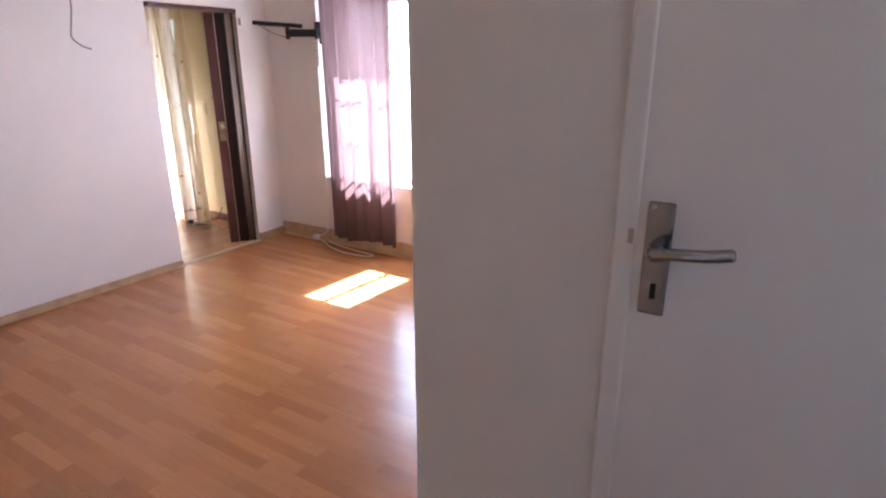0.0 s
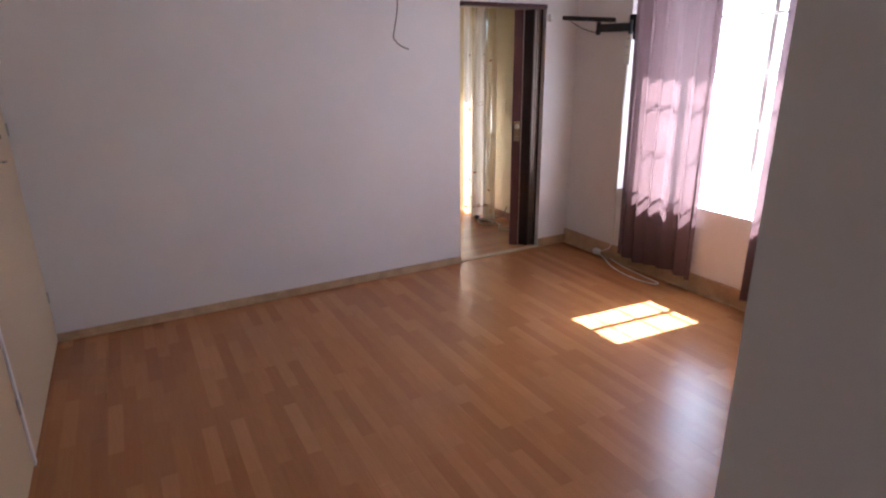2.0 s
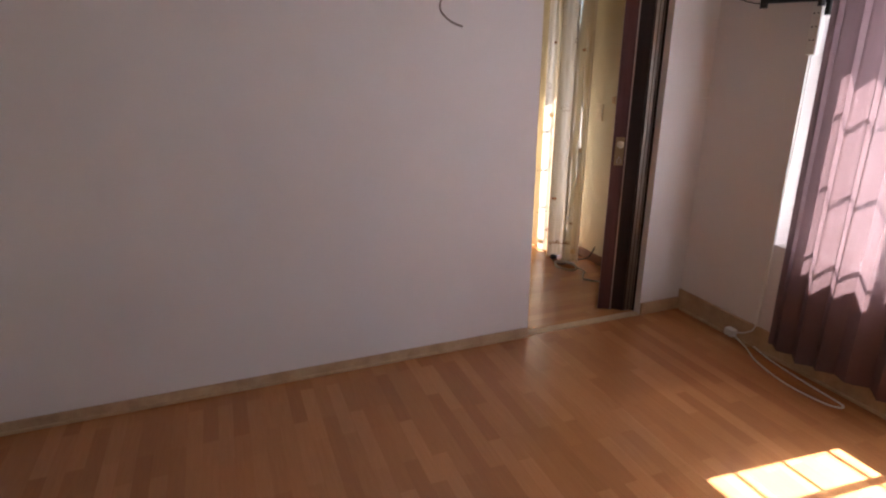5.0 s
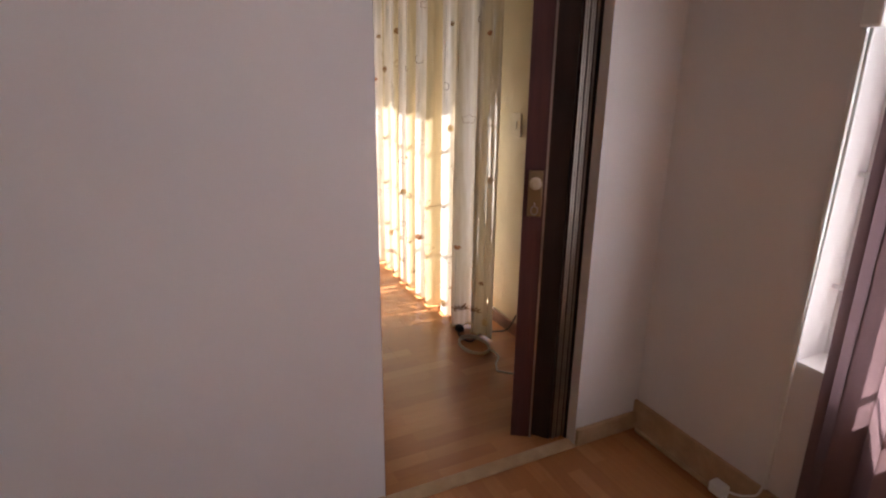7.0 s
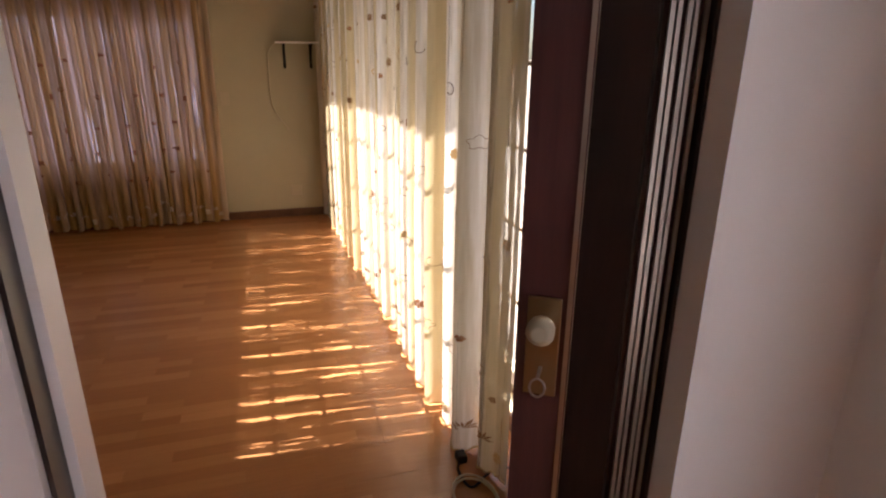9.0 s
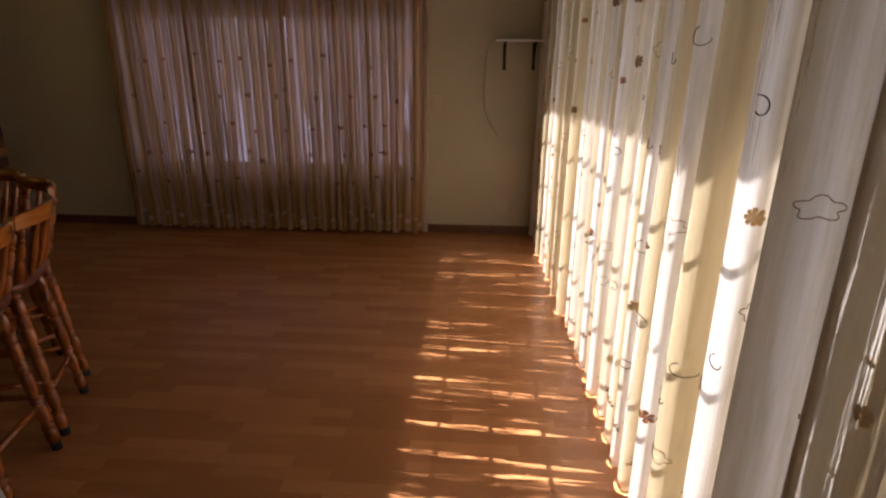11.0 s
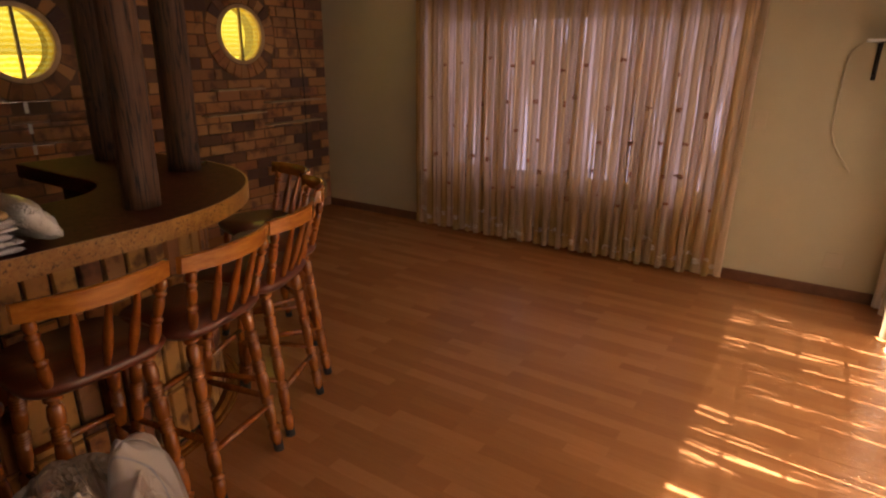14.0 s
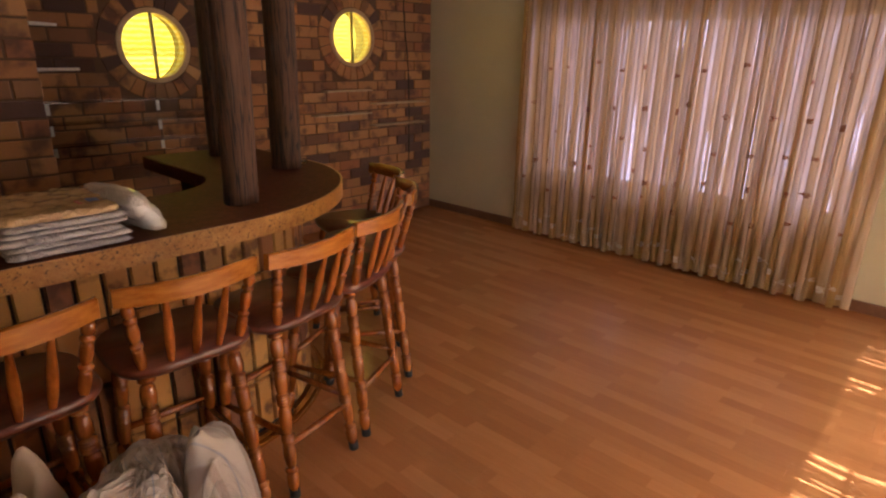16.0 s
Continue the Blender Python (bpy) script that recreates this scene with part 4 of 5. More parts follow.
counter = thing("bar_counter", "curved bar counter faced with ochre bricks under a speckled top", "bar counter", (0, 0, 0))
part("worktop", band(0.28, 0.838, TOPZ - 0.058, TOPZ), TOP, counter, "dark brown laminate worktop")
part("edge_band", band(0.8385, 0.846, TOPZ - 0.064, TOPZ + 0.001), EDGE, counter, "speckled ochre edge band")
# inner edge uses the dark top colour, standing in for its shade
part("inner_edge_band", band(0.272, 0.2795, TOPZ - 0.064, TOPZ - 0.002), TOP, counter, "inner edge in dark brown, shade put into its colour")
part("core_wall", band(0.44, 0.642, 0.0, TOPZ - 0.06, y_end=BAR_END + 0.03), JOINT, counter, "dark jointed core wall")
part("foot_trim", band(0.675, 0.700, 0.0, 0.016), GOLD, counter, "brass-coloured floor trim")
part("foot_trim", band(0.712, 0.722, 0.0, 0.010), GOLD, counter, "brass-coloured floor trim")


def log_post(x, y, r, seed):
    rng = random.Random(seed)
    bm, n, m = bmesh.new(), 26, 34
    rings = []
    ph = [rng.uniform(0, 6.28) for _ in range(6)]
    groove = [1 if rng.random() < 0.16 else 0 for _ in range(n)]
    for j in range(m + 1):
        z = TOPZ + (H - TOPZ) * j / m
        ox, oy = 0.012 * math.sin(z * 2.1 + ph[0]), 0.012 * math.sin(z * 1.7 + ph[1])
        rings.append([bm.verts.new((x + ox + rr * math.cos(a), y + oy + rr * math.sin(a), z)) for a, rr in ((2 * math.pi * k / n, r * (1 + 0.05 * math.sin(3 * 2 * math.pi * k / n + ph[2] + z) + 0.05 * noise.noise(Vector((math.cos(2 * math.pi * k / n) * 2, math.sin(2 * math.pi * k / n) * 2, z * 3.5 + seed * 9))) + 0.10 * max(0, noise.noise(Vector((math.cos(2 * math.pi * k / n) * 1.2, math.sin(2 * math.pi * k / n) * 1.2, z * 6 + seed * 5)) ) - 0.25) - groove[k] * 0.05 - 0.02 * j / m)) for k in range(n))])
    for a, b in zip(rings, rings[1:]):
        for k in range(n):
            bm.faces.new((a[k], a[(k + 1) % n], b[(k + 1) % n], b[k])).smooth = True
    bm.faces.new(rings[0][::-1])
    bm.faces.new(rings[-1])
    tagged(part("log_post", bm, LOG), "weathered brown log post standing on the bar counter", "post", "log posts on the bar")


log_post(-5.75, 0.395, 0.060, 1)
log_post(-6.217, -0.655, 0.068, 2)
log_post(-6.248, -0.075, 0.070, 3)


# ---------------------------------------------------------------- bar stools
def bar_stool(at, turn):
    """Turned pine bar stool; the back is towards local +y."""
    st = thing("bar_stool", "varnished pine bar stool with turned legs and spindle back", "bar stool", at, turn, "bar stools round the counter")
    sz = 0.66
    # saddle seat with rounded corners
    bm, n = bmesh.new(), 40
    lo, hi, mid = [], [], []
    for k in range(n):
        a = 2 * math.pi * k / n
        c, s = math.cos(a), math.sin(a)
        x = 0.205 * math.copysign(abs(c) ** 0.55, c) * (1.0 + 0.06 * s)
        y = 0.185 * math.copysign(abs(s) ** 0.6, s)
        lo.append(bm.verts.new((x * 0.95, y * 0.95, sz - 0.034)))
        mid.append(bm.verts.new((x, y, sz - 0.016)))
        hi.append(bm.verts.new((x * 0.965, y * 0.965, sz)))
    top = bm.verts.new((0, -0.01, sz - 0.010))
    for k in range(n):
        j = (k + 1) % n
        bm.faces.new((lo[k], lo[j], mid[j], mid[k])).smooth = True
        bm.faces.new((mid[k], mid[j], hi[j], hi[k])).smooth = True
        bm.faces.new((hi[k], hi[j], top)).smooth = True
    bm.faces.new(lo[::-1])
    part("seat", bm, SEAT_WOOD, st, "red-brown stained saddle seat")

    def turned(a, b, base, rings, bulge=0.0):
        """A lathe-turned bar: swelling lengths between groups of beads with grooves beside them."""
        a, b = Vector(a), Vector(b)
        span = (b - a).length
        ends = [-0.02] + [c for c, _ in rings] + [1.02]
        marks = {k / 24 for k in range(25)}
        for c, beads in rings:
            marks |= {c + o * 0.0034 / span for o in range(-3 - 2 * beads, 4 + 2 * beads)}
        pts, rad = [], []
        for t in sorted(m for m in marks if 0 <= m <= 1):
            q = max(k for k in range(len(ends) - 1) if ends[k] <= t)
            s = (t - ends[q]) / (ends[q + 1] - ends[q])
            r = base * (0.70 + 0.44 * math.sin(math.pi * s ** 1.15)) if rings else base * (0.66 + bulge * math.sin(math.pi * t ** 0.75) ** 1.4)
            for c, beads in rings:
                d = abs(t - c) * span / 0.0034
                if d <= 2 * beads + 2.2:
                    r = base * (0.66 if d > 2 * beads + 0.6 else (1.16 if round(d + beads) % 3 else 0.74))
            pts.append(a.lerp(b, t))
            rad.append(r)
        return tubed(pts, rad, 12)
    feet = []
    for sx in (-1, 1):
        for sy in (-1, 1):
            foot, head = (sx * 0.158, sy * 0.190, 0.0), (sx * 0.128, sy * 0.118, sz - 0.03)
            feet.append((foot, head))
            f, h = Vector(foot), Vector(head)
            leg = part("leg", turned(f.lerp(h, 0.045), head, 0.0205, ((0.13, 1), (0.33, 2), (0.57, 3), (0.78, 3), (0.95, 1))), STOOL_WOOD, st)
            part("rubber_foot", tubed((foot, f.lerp(h, 0.05)), 0.019, 12), RUBBER, leg, "black rubber foot cap")

    def on_leg(i, z):
        f, h = Vector(feet[i][0]), Vector(feet[i][1])
        return f.lerp(h, z / h.z)
    for i, j, z in ((0, 1, 0.24), (2, 3, 0.24), (1, 3, 0.20), (0, 2, 0.30)):
        part("stretcher", tubed([on_leg(i, z), on_leg(i, z).lerp(on_leg(j, z), 0.5), on_leg(j, z)], [0.010, 0.0135, 0.010], 8), STOOL_WOOD, st)
    # curved crest rail
    bm = bmesh.new()
    rings = []
    for k in range(17):
        t = k / 16 * 2 - 1
        x, y = 0.198 * t, 0.242 - 0.055 * t * t
        top_z, low_z = 0.922 - 0.005 * t * t, 0.860 + 0.002 * t * t
        rings.append([bm.verts.new(p) for p in ((x, y - 0.011, low_z), (x, y + 0.011, low_z + 0.004), (x, y + 0.016, top_z - 0.004), (x, y + 0.006, top_z), (x, y - 0.006, top_z - 0.001))])
    for a, b in zip(rings, rings[1:]):
        for q in range(5):
            bm.faces.new((a[q], a[(q + 1) % 5], b[(q + 1) % 5], b[q])).smooth = q in (2, 3, 4)
    bm.faces.new(rings[0][::-1])
    bm.faces.new(rings[-1])
    part("crest_rail", bm, RAIL_WOOD, st, "golden varnished crest rail")
    for t in (-0.86, 0.86):
        part("back_post", turned((0.80 * t * 0.205, 0.150, sz - 0.012), (t * 0.198, 0.244 - 0.055 * t * t, 0.868), 0.0155, ((0.40, 1), (0.78, 1))), STOOL_WOOD, st)
    for t in (-0.42, 0.0, 0.42):
        part("spindle", turned((0.80 * t * 0.205, 0.165, sz - 0.012), (t * 0.198, 0.242 - 0.055 * t * t, 0.868), 0.0125, (), 0.52), STOOL_WOOD, st)
    return st


STOOLS = [(-5.359, 0.643, -1.2), (-4.916, 0.671, 1.7), (-5.733, 0.631, 11.3), (-6.087, 0.521, 22.4), (-6.39, 0.306, 55.0), (-6.579, -0.005, 73.5)]
first = bar_stool((STOOLS[0][0], STOOLS[0][1], 0.0), STOOLS[0][2])
for x, y, turn in STOOLS[1:]:
    copy_thing(first, pose(x, y, 0.0, 0, 0, turn))

# ---------------------------------------------------------------- things on and by the bar
rng = random.Random(4)
z = TOPZ + 0.001


def soft_pack(x0, x1, y0, y1, z0, t, crumple, seed):
    """A flat soft pack: a pillow-edged slab with an uneven, wrinkled skin."""
    bm, n = bmesh.new(), 26
    sides = []
    for s in (0, 1):
        rows = []
        for i in range(n + 1):
            row = []
            for j in range(n + 1):
                a, b = i / n * 2 - 1, j / n * 2 - 1
                puff = ((1 - abs(a) ** 14) * (1 - abs(b) ** 14)) ** 0.5
                q = Vector((a * 3.0 + seed, b * 3.0, s * 4.0 + seed))
                wr = crumple * (noise.noise(q) + 0.7 * noise.noise(q * 2.7) - 0.8 * abs(noise.noise(q * 1.3 + Vector((3, 1, 7)))))
                z = z0 + t * (0.5 + (s - 0.5) * puff) + (wr * puff if s else 0.0)
                edge = 0.006 * noise.noise(Vector((a * 6, b * 6, seed + 2)))
                row.append(bm.verts.new(((x0 + x1) / 2 + a * ((x1 - x0) / 2 + edge), (y0 + y1) / 2 + b * ((y1 - y0) / 2 + edge), z)))
            rows.append(row)
        for i in range(n):
            for j in range(n):
                bm.faces.new((rows[i][j], rows[i + 1][j], rows[i + 1][j + 1], rows[i][j + 1])).smooth = True
    bmesh.ops.remove_doubles(bm, verts=bm.verts[:], dist=0.0008)
    return bm


for k, t in enumerate((0.022, 0.016, 0.021, 0.012, 0.020, 0.026)):
    x0, x1, y0, y1 = -5.285 + rng.uniform(-0.018, 0.006), -4.995 + rng.uniform(-0.005, 0.012), 0.29, 0.64 + rng.uniform(-0.016, 0.0)
    top = k == 5
    bm = soft_pack(x0, x1, y0, y1, z, t, 0.007 if top else 0.0015, 3 * k + 1)
    pk = tagged(part("linen_pack", bm, WRAP_TAN if top else (WRAP_CLEAR if k in (1, 3) else WRAP_GREY)), "flat plastic-wrapped tan linen pack on top" if top else "flat plastic-wrapped grey linen pack in a stack on the bar", "packaged linen", "stack of wrapped linen")
    if top:
        part("red_print", boxed(-5.205, -5.188, 0.535, 0.58, z + t + 0.0005, z + t + 0.0015), RED, pk, "red printed mark")
        part("blue_print", boxed(-5.245, -5.217, 0.525, 0.565, z + t + 0.0005, z + t + 0.0015), BLUE, pk, "blue printed mark")
    z += t + 0.0004


def cushion(name, w, d, h, m, mat, label, category):
    bm, n = bmesh.new(), 14
    for s in (-1, 1):
        rows = []
        for i in range(n + 1):
            row = []
            for j in range(n + 1):
                a, b = i / n * 2 - 1, j / n * 2 - 1
                puff = ((1 - a ** 4) * (1 - b ** 4)) ** 0.5
                row.append(bm.verts.new(m @ Vector((a * w / 2, b * d / 2, s * h / 2 * puff + 0.004 * math.sin(9 * a + 5 * b)))))
            rows.append(row)
        for i in range(n):
            for j in range(n):
                bm.faces.new((rows[i][j], rows[i + 1][j], rows[i + 1][j + 1], rows[i][j + 1])).smooth = True
    bmesh.ops.remove_doubles(bm, verts=bm.verts[:], dist=0.0005)
    return tagged(part(name, bm, mat), label, category)


cushion("white_pack", 0.15, 0.30, 0.075, pose(-5.335, 0.475, TOPZ + 0.072, 0, -52, 8), PILLOW, "puffy white plastic pack leaning against the stack", "package")

ash = thing("ashtray", "small glass and chrome ashtray on the bar counter", "ashtray", (-6.35, -0.125, TOPZ))
part("bowl", tubed([(0, 0, 0.0), (0, 0, 0.004), (0, 0, 0.022)], [0.030, 0.034, 0.036], 16), SHELF_GLASS, ash)
part("rim", tubed([(0.036 * math.cos(a), 0.036 * math.sin(a), 0.022) for a in (2 * math.pi * k / 18 for k in range(19))], 0.003, 6), CHROME, ash)

# crumpled bedding heap
def heap(cx, cy, rx, ry, high, turn, seed, rolls, n=110):
    """A cloth heap: several puffy rolls of cloth lying over each other, with soft creases between; UVs follow the cloth."""
    bm = bmesh.new()
    uvl = bm.loops.layers.uv.new("UVMap")
    c, s = math.cos(radians(turn)), math.sin(radians(turn))
    rng = random.Random(seed)
    lumps = []
    for k in range(rolls):
        a, d = rng.uniform(0, 6.28), 0.62 * math.sqrt((k + 0.3) / rolls)
        lumps.append((d * math.cos(a), d * math.sin(a), rng.uniform(0, 3.14), rng.uniform(0.34, 0.62), rng.uniform(0.16, 0.27), rng.uniform(0.55, 1.0)))
    grid = []
    for i in range(n + 1):
        row = []
        for j in range(n + 1):
            a, b = i / n * 2 - 1, j / n * 2 - 1
            d = min(1.0, math.hypot(a, b))
            p = Vector((a * 1.3 + seed, b * 1.3, seed * 2.0))
            wa, wb = a + 0.30 * noise.noise(p * 1.8), b + 0.30 * noise.noise(p * 1.8 + Vector((7, 3, 1)))
            top, slip = 0.0, 0.0
            for q, (lx, ly, la, long, wide, lift) in enumerate(lumps):
                ex, ey = wa - lx, wb - ly
                f, g = (ex * math.cos(la) + ey * math.sin(la)) / long, (ey * math.cos(la) - ex * math.sin(la)) / wide
                hgt = lift * math.sqrt(max(0.0, 1 - f * f - g * g))
                if hgt > top:
                    top, slip = hgt, 0.4 * q + 0.10 * g
            dome = (1 - d ** 4.5)
            crease = (1 - min(1.0, abs(noise.noise(p * 3.1 + Vector((wa, wb, 2)))) * 5.0)) ** 2
            z = dome * high * (0.52 + 0.48 * top) + (1 - d ** 6) * (0.034 * crease + 0.020 * noise.noise(p * 2.6) + 0.003 * noise.noise(p * 11))
            wob = 1 + 0.14 * noise.noise(Vector((math.cos(math.atan2(b, a)) * 1.3, math.sin(math.atan2(b, a)) * 1.3, seed + 5)))
            x, y = a * rx * wob, b * ry * wob
            row.append((bm.verts.new((cx + x * c - y * s, cy + x * s + y * c, max(z, 0.004))), wa + slip, wb))
        grid.append(row)
    for i in range(n):
        for j in range(n):
            q = (grid[i][j], grid[i + 1][j], grid[i + 1][j + 1], grid[i][j + 1])
            f = bm.faces.new([v for v, _, _ in q])
            f.smooth = True
            for lp, (_, u, v) in zip(f.loops, q):
                lp[uvl].uv = (u, v)
    for _ in range(2):
        bmesh.ops.smooth_vert(bm, verts=bm.verts[:], factor=0.5, use_axis_x=False, use_axis_y=False, use_axis_z=True)
    return bm


tagged(part("crumpled_duvet", heap(-5.10, 1.05, 0.40, 0.24, 0.60, 12, 3, 11), BEDDING), "crumpled pale duvet with faint stripes heaped on the floor", "bedding")
tagged(part("tan_sheet", heap(-4.83, 1.00, 0.26, 0.20, 0.68, 10, 8, 6), TAN_SHEET), "crumpled plain tan sheet heaped beside the duvet", "bedding")

# shelves in the recess behind the bar
for zz in (1.19, 1.065, 0.935):
    tagged(part("glass_shelf", boxed(-6.80, -5.455, YB + 0.004, YB + 0.15, zz, zz + 0.006), SHELF_GLASS), "thin glass shelf on the brick wall behind the bar", "shelf", "glass shelves behind the bar")
    for x in (-6.338, -5.70):
        tagged(part("shelf_support", boxed(x - 0.011, x + 0.011, YB + 0.001, YB + 0.006, zz - 0.075, zz - 0.004, bevel=0.001), PLASTIC_WHITE), "small white metal shelf support on the bricks", "bracket", "white shelf supports")
for zz, x0, x1 in ((1.372, -5.91, -5.452), (1.62, -5.83, -5.452)):
    tagged(part("corner_shelf", slab(bmesh.new(), [(x1, YB + 0.002), (x1, YB + 0.30), (x0, YB + 0.002)], zz, zz + 0.016), DOOR_WHITE), "white triangular corner shelf in the bar recess", "shelf", "white corner shelves")
for zz, x0, x1 in ((1.198, -8.14, -7.66), (1.005, -8.13, -7.55), (1.078, -8.80, -8.18), (0.888, -8.80, -8.17)):
    tagged(part("slat_shelf", boxed(x0, x1, YB + 0.001, YB + 0.10, zz - 0.006, zz + 0.006, bevel=0.002), SHELF_WOOD), "narrow wooden slat shelf on the brick wall", "shelf", "narrow slat shelves")
tagged(part("wall_cable", tubed(curve_pts([(-8.62, YB + 0.008, 2.5), (-8.60, YB + 0.008, 1.9), (-8.66, YB + 0.008, 1.3), (-8.66, YB + 0.008, 0.5)], 5), 0.005, 6), RUBBER), "thin dark cable running down the brick wall", "cable")


# ---------------------------------------------------------------- brick wall with round windows
def pierced_wall():
    """Mortar bed with two round openings."""
    half = 0.34
    holes = [(x - half, x + half, z - half, z + half) for x, z in ROUNDS]
    bm = wall_with_holes("x", YB - 0.24, YB - 0.007, XF, XE, holes)
    for x, z in ROUNDS:
        n, loops = 48, []
        for k in range(n):
            a = 2 * math.pi * k / n
            c, s = math.cos(a), math.sin(a)
            q = half / max(abs(c), abs(s))
            loops.append([bm.verts.new((x + r * c, y, z + r * s)) for r, y in ((0.232, YB - 0.007), (q, YB - 0.007), (q, YB - 0.24), (0.232, YB - 0.24))])
        for k in range(n):
            j = (k + 1) % n
            for q in range(4):
                bm.faces.new((loops[k][q], loops[j][q], loops[j][(q + 1) % 4], loops[k][(q + 1) % 4]))
    return bm


brick_wall = structure("wall_brick", pierced_wall(), MORTAR, "rustic face-brick wall of mixed brown bricks", "wall")
pier = structure("wall_pier", boxed(-5.463, XE, YB, -0.787, 0, H), MORTAR, "projecting face-brick pier beside the bar", "wall")

BRICK_SETS = {}


def brick_mesh(w, h, d):
    key = (round(w, 3), round(h, 3), round(d, 3))
    if key not in BRICK_SETS:
        bm = bmesh.new()
        b = 0.003
        lo = [bm.verts.new((x * w / 2, -d, y * h / 2)) for x, y in ((-1, -1), (1, -1), (1, 1), (-1, 1))]
        me_ = [bm.verts.new((x * w / 2, -b, y * h / 2)) for x, y in ((-1, -1), (1, -1), (1, 1), (-1, 1))]
        hi = [bm.verts.new((x * (w / 2 - b), 0, y * (h / 2 - b))) for x, y in ((-1, -1), (1, -1), (1, 1), (-1, 1))]
        bm.faces.new(hi)
        for i in range(4):
            j = (i + 1) % 4
            bm.faces.new((lo[i], lo[j], me_[j], me_[i]))
            bm.faces.new((me_[i], me_[j], hi[j], hi[i]))
        BRICK_SETS[key] = mesh_of(bm, "brick", BRICK)
    return BRICK_SETS[key]


rest = bmesh.new()
rng = random.Random(9)
COURSE, BL = 0.085, 0.228


def lay(parent, x0, x1, z_rows, face, near):
    for c in z_rows:
        zc = c * COURSE + COURSE / 2
        x = x0 - (BL / 2 if c % 2 else 0)
        while x < x1:
            spans = [(max(x + 0.005, x0 + 0.002), min(x + BL - 0.005, x1 - 0.002))]
            x += BL
            if parent is brick_wall:
                for rx, rz in ROUNDS:
                    dz = max(0.0, abs(zc - rz) - COURSE / 2)
                    if dz < 0.352:
                        hw = math.sqrt(0.352 ** 2 - dz ** 2)
                        spans = [s for a, b in spans for s in ((a, min(b, rx - hw)), (max(a, rx + hw), b))]
            for a, b in spans:
                if b - a < 0.025:
                    continue
                proud = rng.uniform(-0.001, 0.003)
                if near(c):
                    w = round((b - a) / 0.004) * 0.004
                    ob = new("brick", brick_mesh(min(w, b - a + 0.002), COURSE - 0.010, 0.012))
                    ob.parent = parent
                    ob.matrix_basis = pose((a + b) / 2, face + proud, zc, 0, 0, 0)
                else:
                    box(rest, a, b, face - 0.012, face + proud, zc - COURSE / 2 + 0.005, zc + COURSE / 2 - 0.005)


ROWS_ALL = range(0, 29)
lay(brick_wall, XF + 0.004, -5.472, ROWS_ALL, YB, lambda c: 8 <= c <= 24)
lay(pier, -5.470, XE - 0.004, ROWS_ALL, -0.78, lambda c: 8 <= c <= 24)
# wedge bricks round the windows
for rx, rz in ROUNDS:
    n = 26
    for k in range(n):
        a0, a1 = 2 * math.pi * (k + 0.06) / n, 2 * math.pi * (k + 0.94) / n
        bm = bmesh.new()
        q = [(0.240, a0), (0.345, a0), (0.345, a1), (0.240, a1)]
        lo = [bm.verts.new((rx + r * math.cos(a), YB - 0.012, rz + r * math.sin(a))) for r, a in q]
        hi = [bm.verts.new((rx + (r + (0.003 if i in (0, 3) else -0.003)) * math.cos(a), YB + 0.002 + 0.002 * (k % 3), rz + (r + (0.003 if i in (0, 3) else -0.003)) * math.sin(a))) for i, (r, a) in enumerate(q)]
        bm.faces.new(hi)
        for i in range(4):
            j = (i + 1) % 4
            bm.faces.new((lo[i], lo[j], hi[j], hi[i]))
        part("wedge_brick", bm, BRICK, brick_wall)
tagged(part("brick_courses", rest, BRICK, brick_wall), kind="stuff")

# soldier bricks of the bar front
BAR_R, BW, BH = 0.660, 0.078, 0.222
bar_meshes = []
for k in range(4):
    bm = bmesh.new()
    b, w, h = 0.004, BW - 0.010, BH - 0.010
    lo = [bm.verts.new((x * w / 2, 0.02, zz * h / 2)) for x, zz in ((-1, -1), (1, -1), (1, 1), (-1, 1))]
    mi = [bm.verts.new((x * w / 2, -0.004, zz * h / 2)) for x, zz in ((-1, -1), (1, -1), (1, 1), (-1, 1))]
    hi = [bm.verts.new((x * (w / 2 - b), -0.0105 - 0.001 * k, zz * (h / 2 - b))) for x, zz in ((-1, -1), (1, -1), (1, 1), (-1, 1))]
    bm.faces.new(hi)
    for i in range(4):
        j = (i + 1) % 4
        bm.faces.new((lo[i], lo[j], mi[j], mi[i]))
        bm.faces.new((mi[i], mi[j], hi[j], hi[i]))
    bar_meshes.append(mesh_of(bm, "brick", BAR_BRICK))
R = BAR_R - 0.012
arc = math.pi / 2 * R
length = (XE - 0.01 - CX) + arc + (CY - BAR_END - 0.03)
count = int(length / BW)
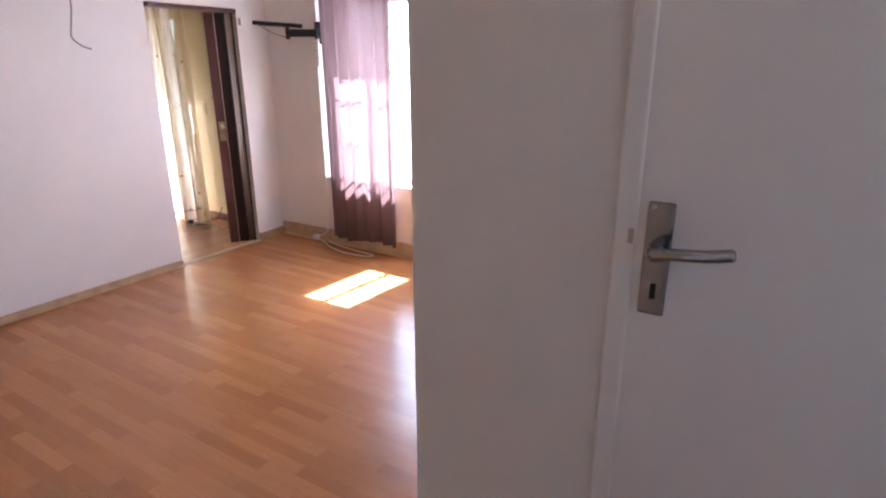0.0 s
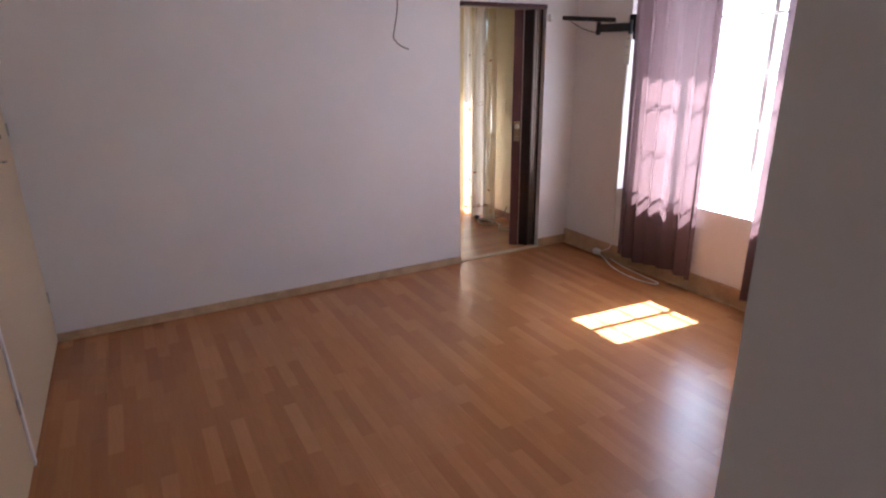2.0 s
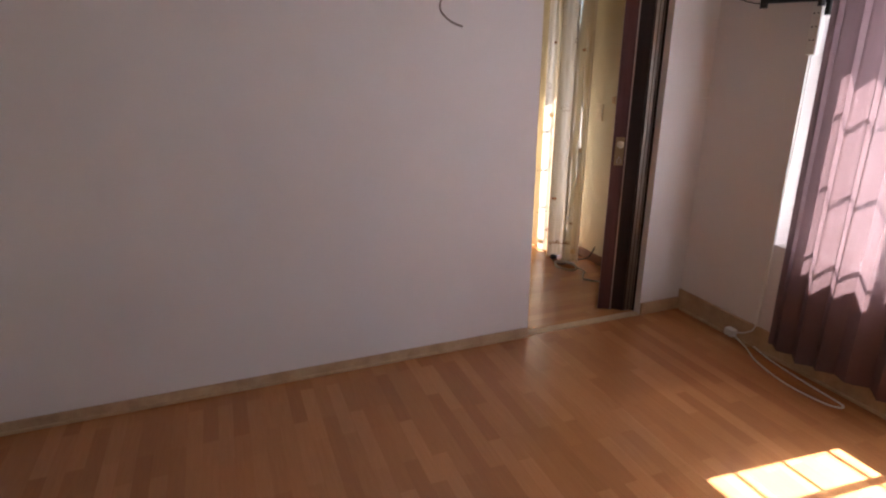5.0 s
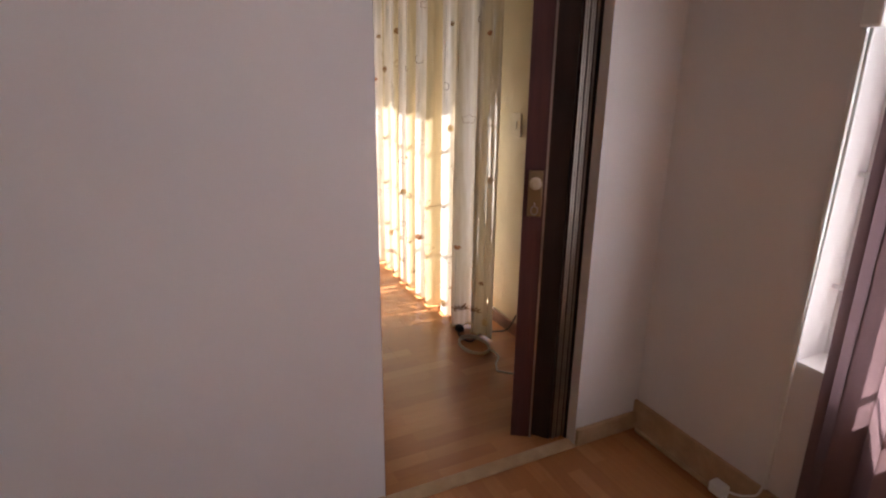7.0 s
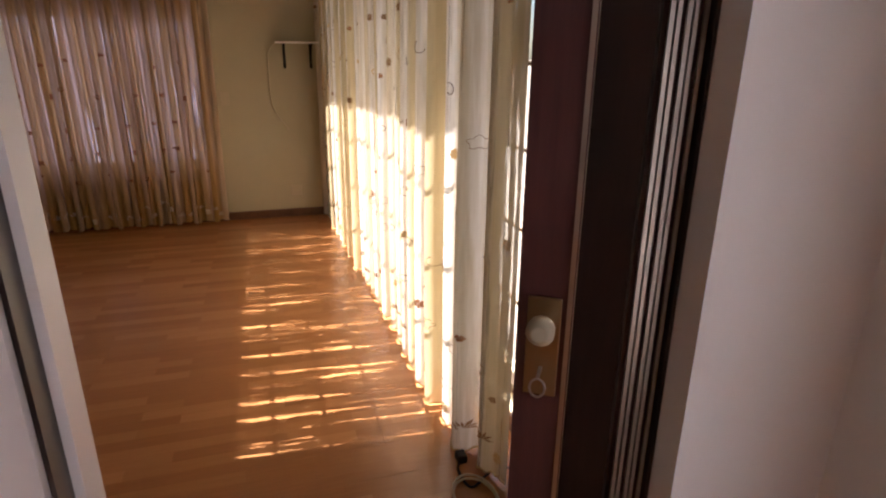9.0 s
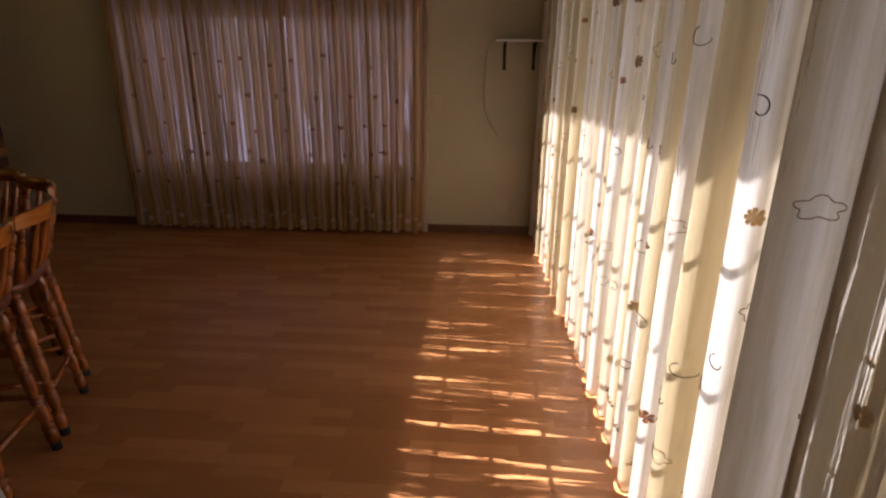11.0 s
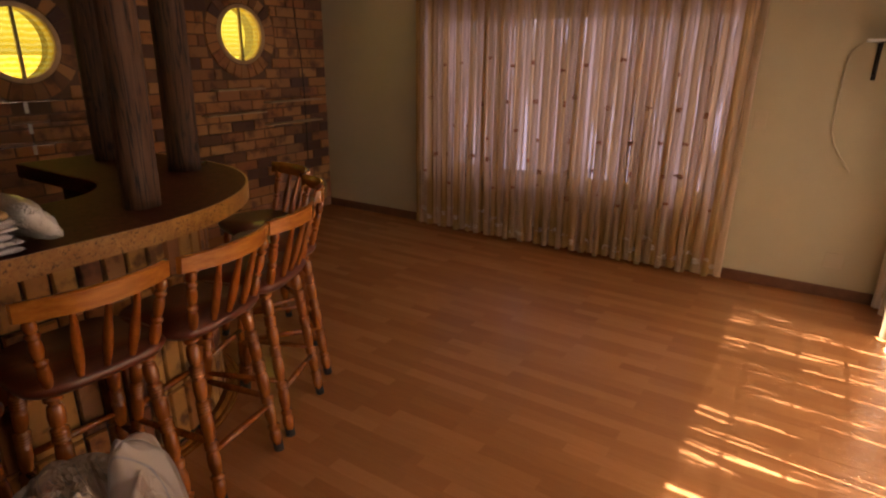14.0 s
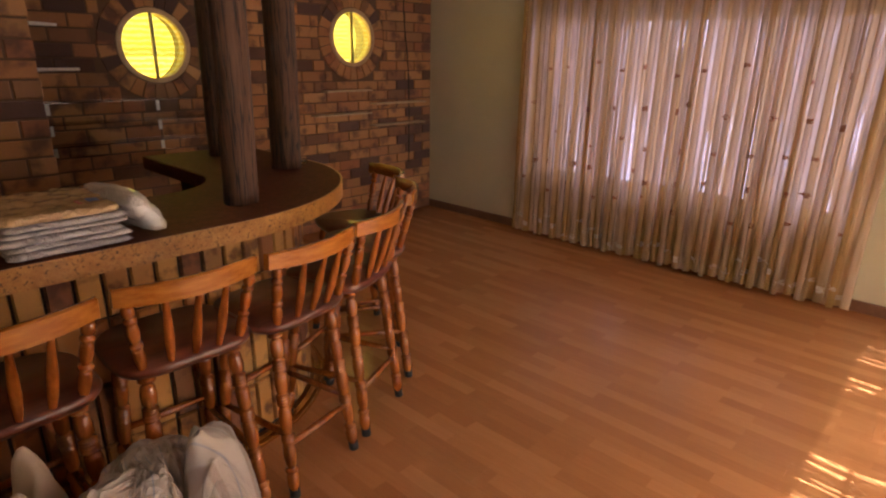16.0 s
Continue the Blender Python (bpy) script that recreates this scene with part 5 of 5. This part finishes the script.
for i in range(count):
    s = (i + 0.5) * BW
    if s < XE - 0.01 - CX:
        p, a = (XE - 0.01 - s, CY + R), 180
    elif s < XE - 0.01 - CX + arc:
        f = (s - (XE - 0.01 - CX)) / R
        p, a = (CX - R * math.sin(f), CY + R * math.cos(f)), 180 + math.degrees(f)
    else:
        d = s - (XE - 0.01 - CX) - arc
        p, a = (CX - R, CY - d), 270
    for row in range(4):
        ob = new("brick", bar_meshes[rng.randrange(4)])
        ob.parent = counter
        ob.matrix_basis = pose(*p, 0.022 + BH * (row + 0.5), 0, 0, a)


# ---------------------------------------------------------------- laminate boards
def boards(floor_ob, along_x, x0, x1, y0, y1, mat, seed):
    rng = random.Random(seed)
    L, W = 1.286, 0.192
    shared = {}
    a0, a1, b0, b1 = (x0, x1, y0, y1) if along_x else (y0, y1, x0, x1)
    b = b0
    while b < b1 - 0.005:
        w = min(W, b1 - b)
        a = a0 - rng.uniform(0, L)
        while a < a1:
            s, e = max(a, a0), min(a + L, a1)
            a += L
            if e - s < 0.01:
                continue
            key = (round(e - s, 3), round(w, 3))
            if key not in shared:
                bm = bmesh.new()
                g, c = 0.00008, 0.0003
                dims = (e - s, w) if along_x else (w, e - s)
                lo = [bm.verts.new((x, y, -0.012)) for x, y in ((g, g), (dims[0] - g, g), (dims[0] - g, dims[1] - g), (g, dims[1] - g))]
                mi = [bm.verts.new((v.co.x, v.co.y, -c)) for v in lo]
                hi = [bm.verts.new((x, y, 0)) for x, y in ((g + c, g + c), (dims[0] - g - c, g + c), (dims[0] - g - c, dims[1] - g - c), (g + c, dims[1] - g - c))]
                bm.faces.new(hi)
                for i in range(4):
                    j = (i + 1) % 4
                    bm.faces.new((lo[i], lo[j], mi[j], mi[i]))
                    bm.faces.new((mi[i], mi[j], hi[j], hi[i]))
                shared[key] = mesh_of(bm, "plank", mat)
            ob = new("plank", shared[key])
            ob.parent = floor_ob
            ob.matrix_basis = pose(*((s, b, 0) if along_x else (b, s, 0)))
        b += w


floor_bed = structure("floor_bedroom", boxed(-3.99, 1.5, -0.97, 3.22, -0.0128, -0.0122), MORTAR, "glossy three-strip beech laminate floor of the bedroom", "floor")
boards(floor_bed, True, -3.99, 1.5, -0.97, 3.22, FLOOR_BED, 2)
floor_lounge = structure("floor_lounge", boxed(-8.97, -4.045, -1.79, 3.22, -0.0128, -0.0122), MORTAR, "glossy three-strip beech laminate floor of the lounge", "floor")
boards(floor_lounge, False, -8.97, -4.045, -1.79, 3.22, FLOOR_LOUNGE, 3)
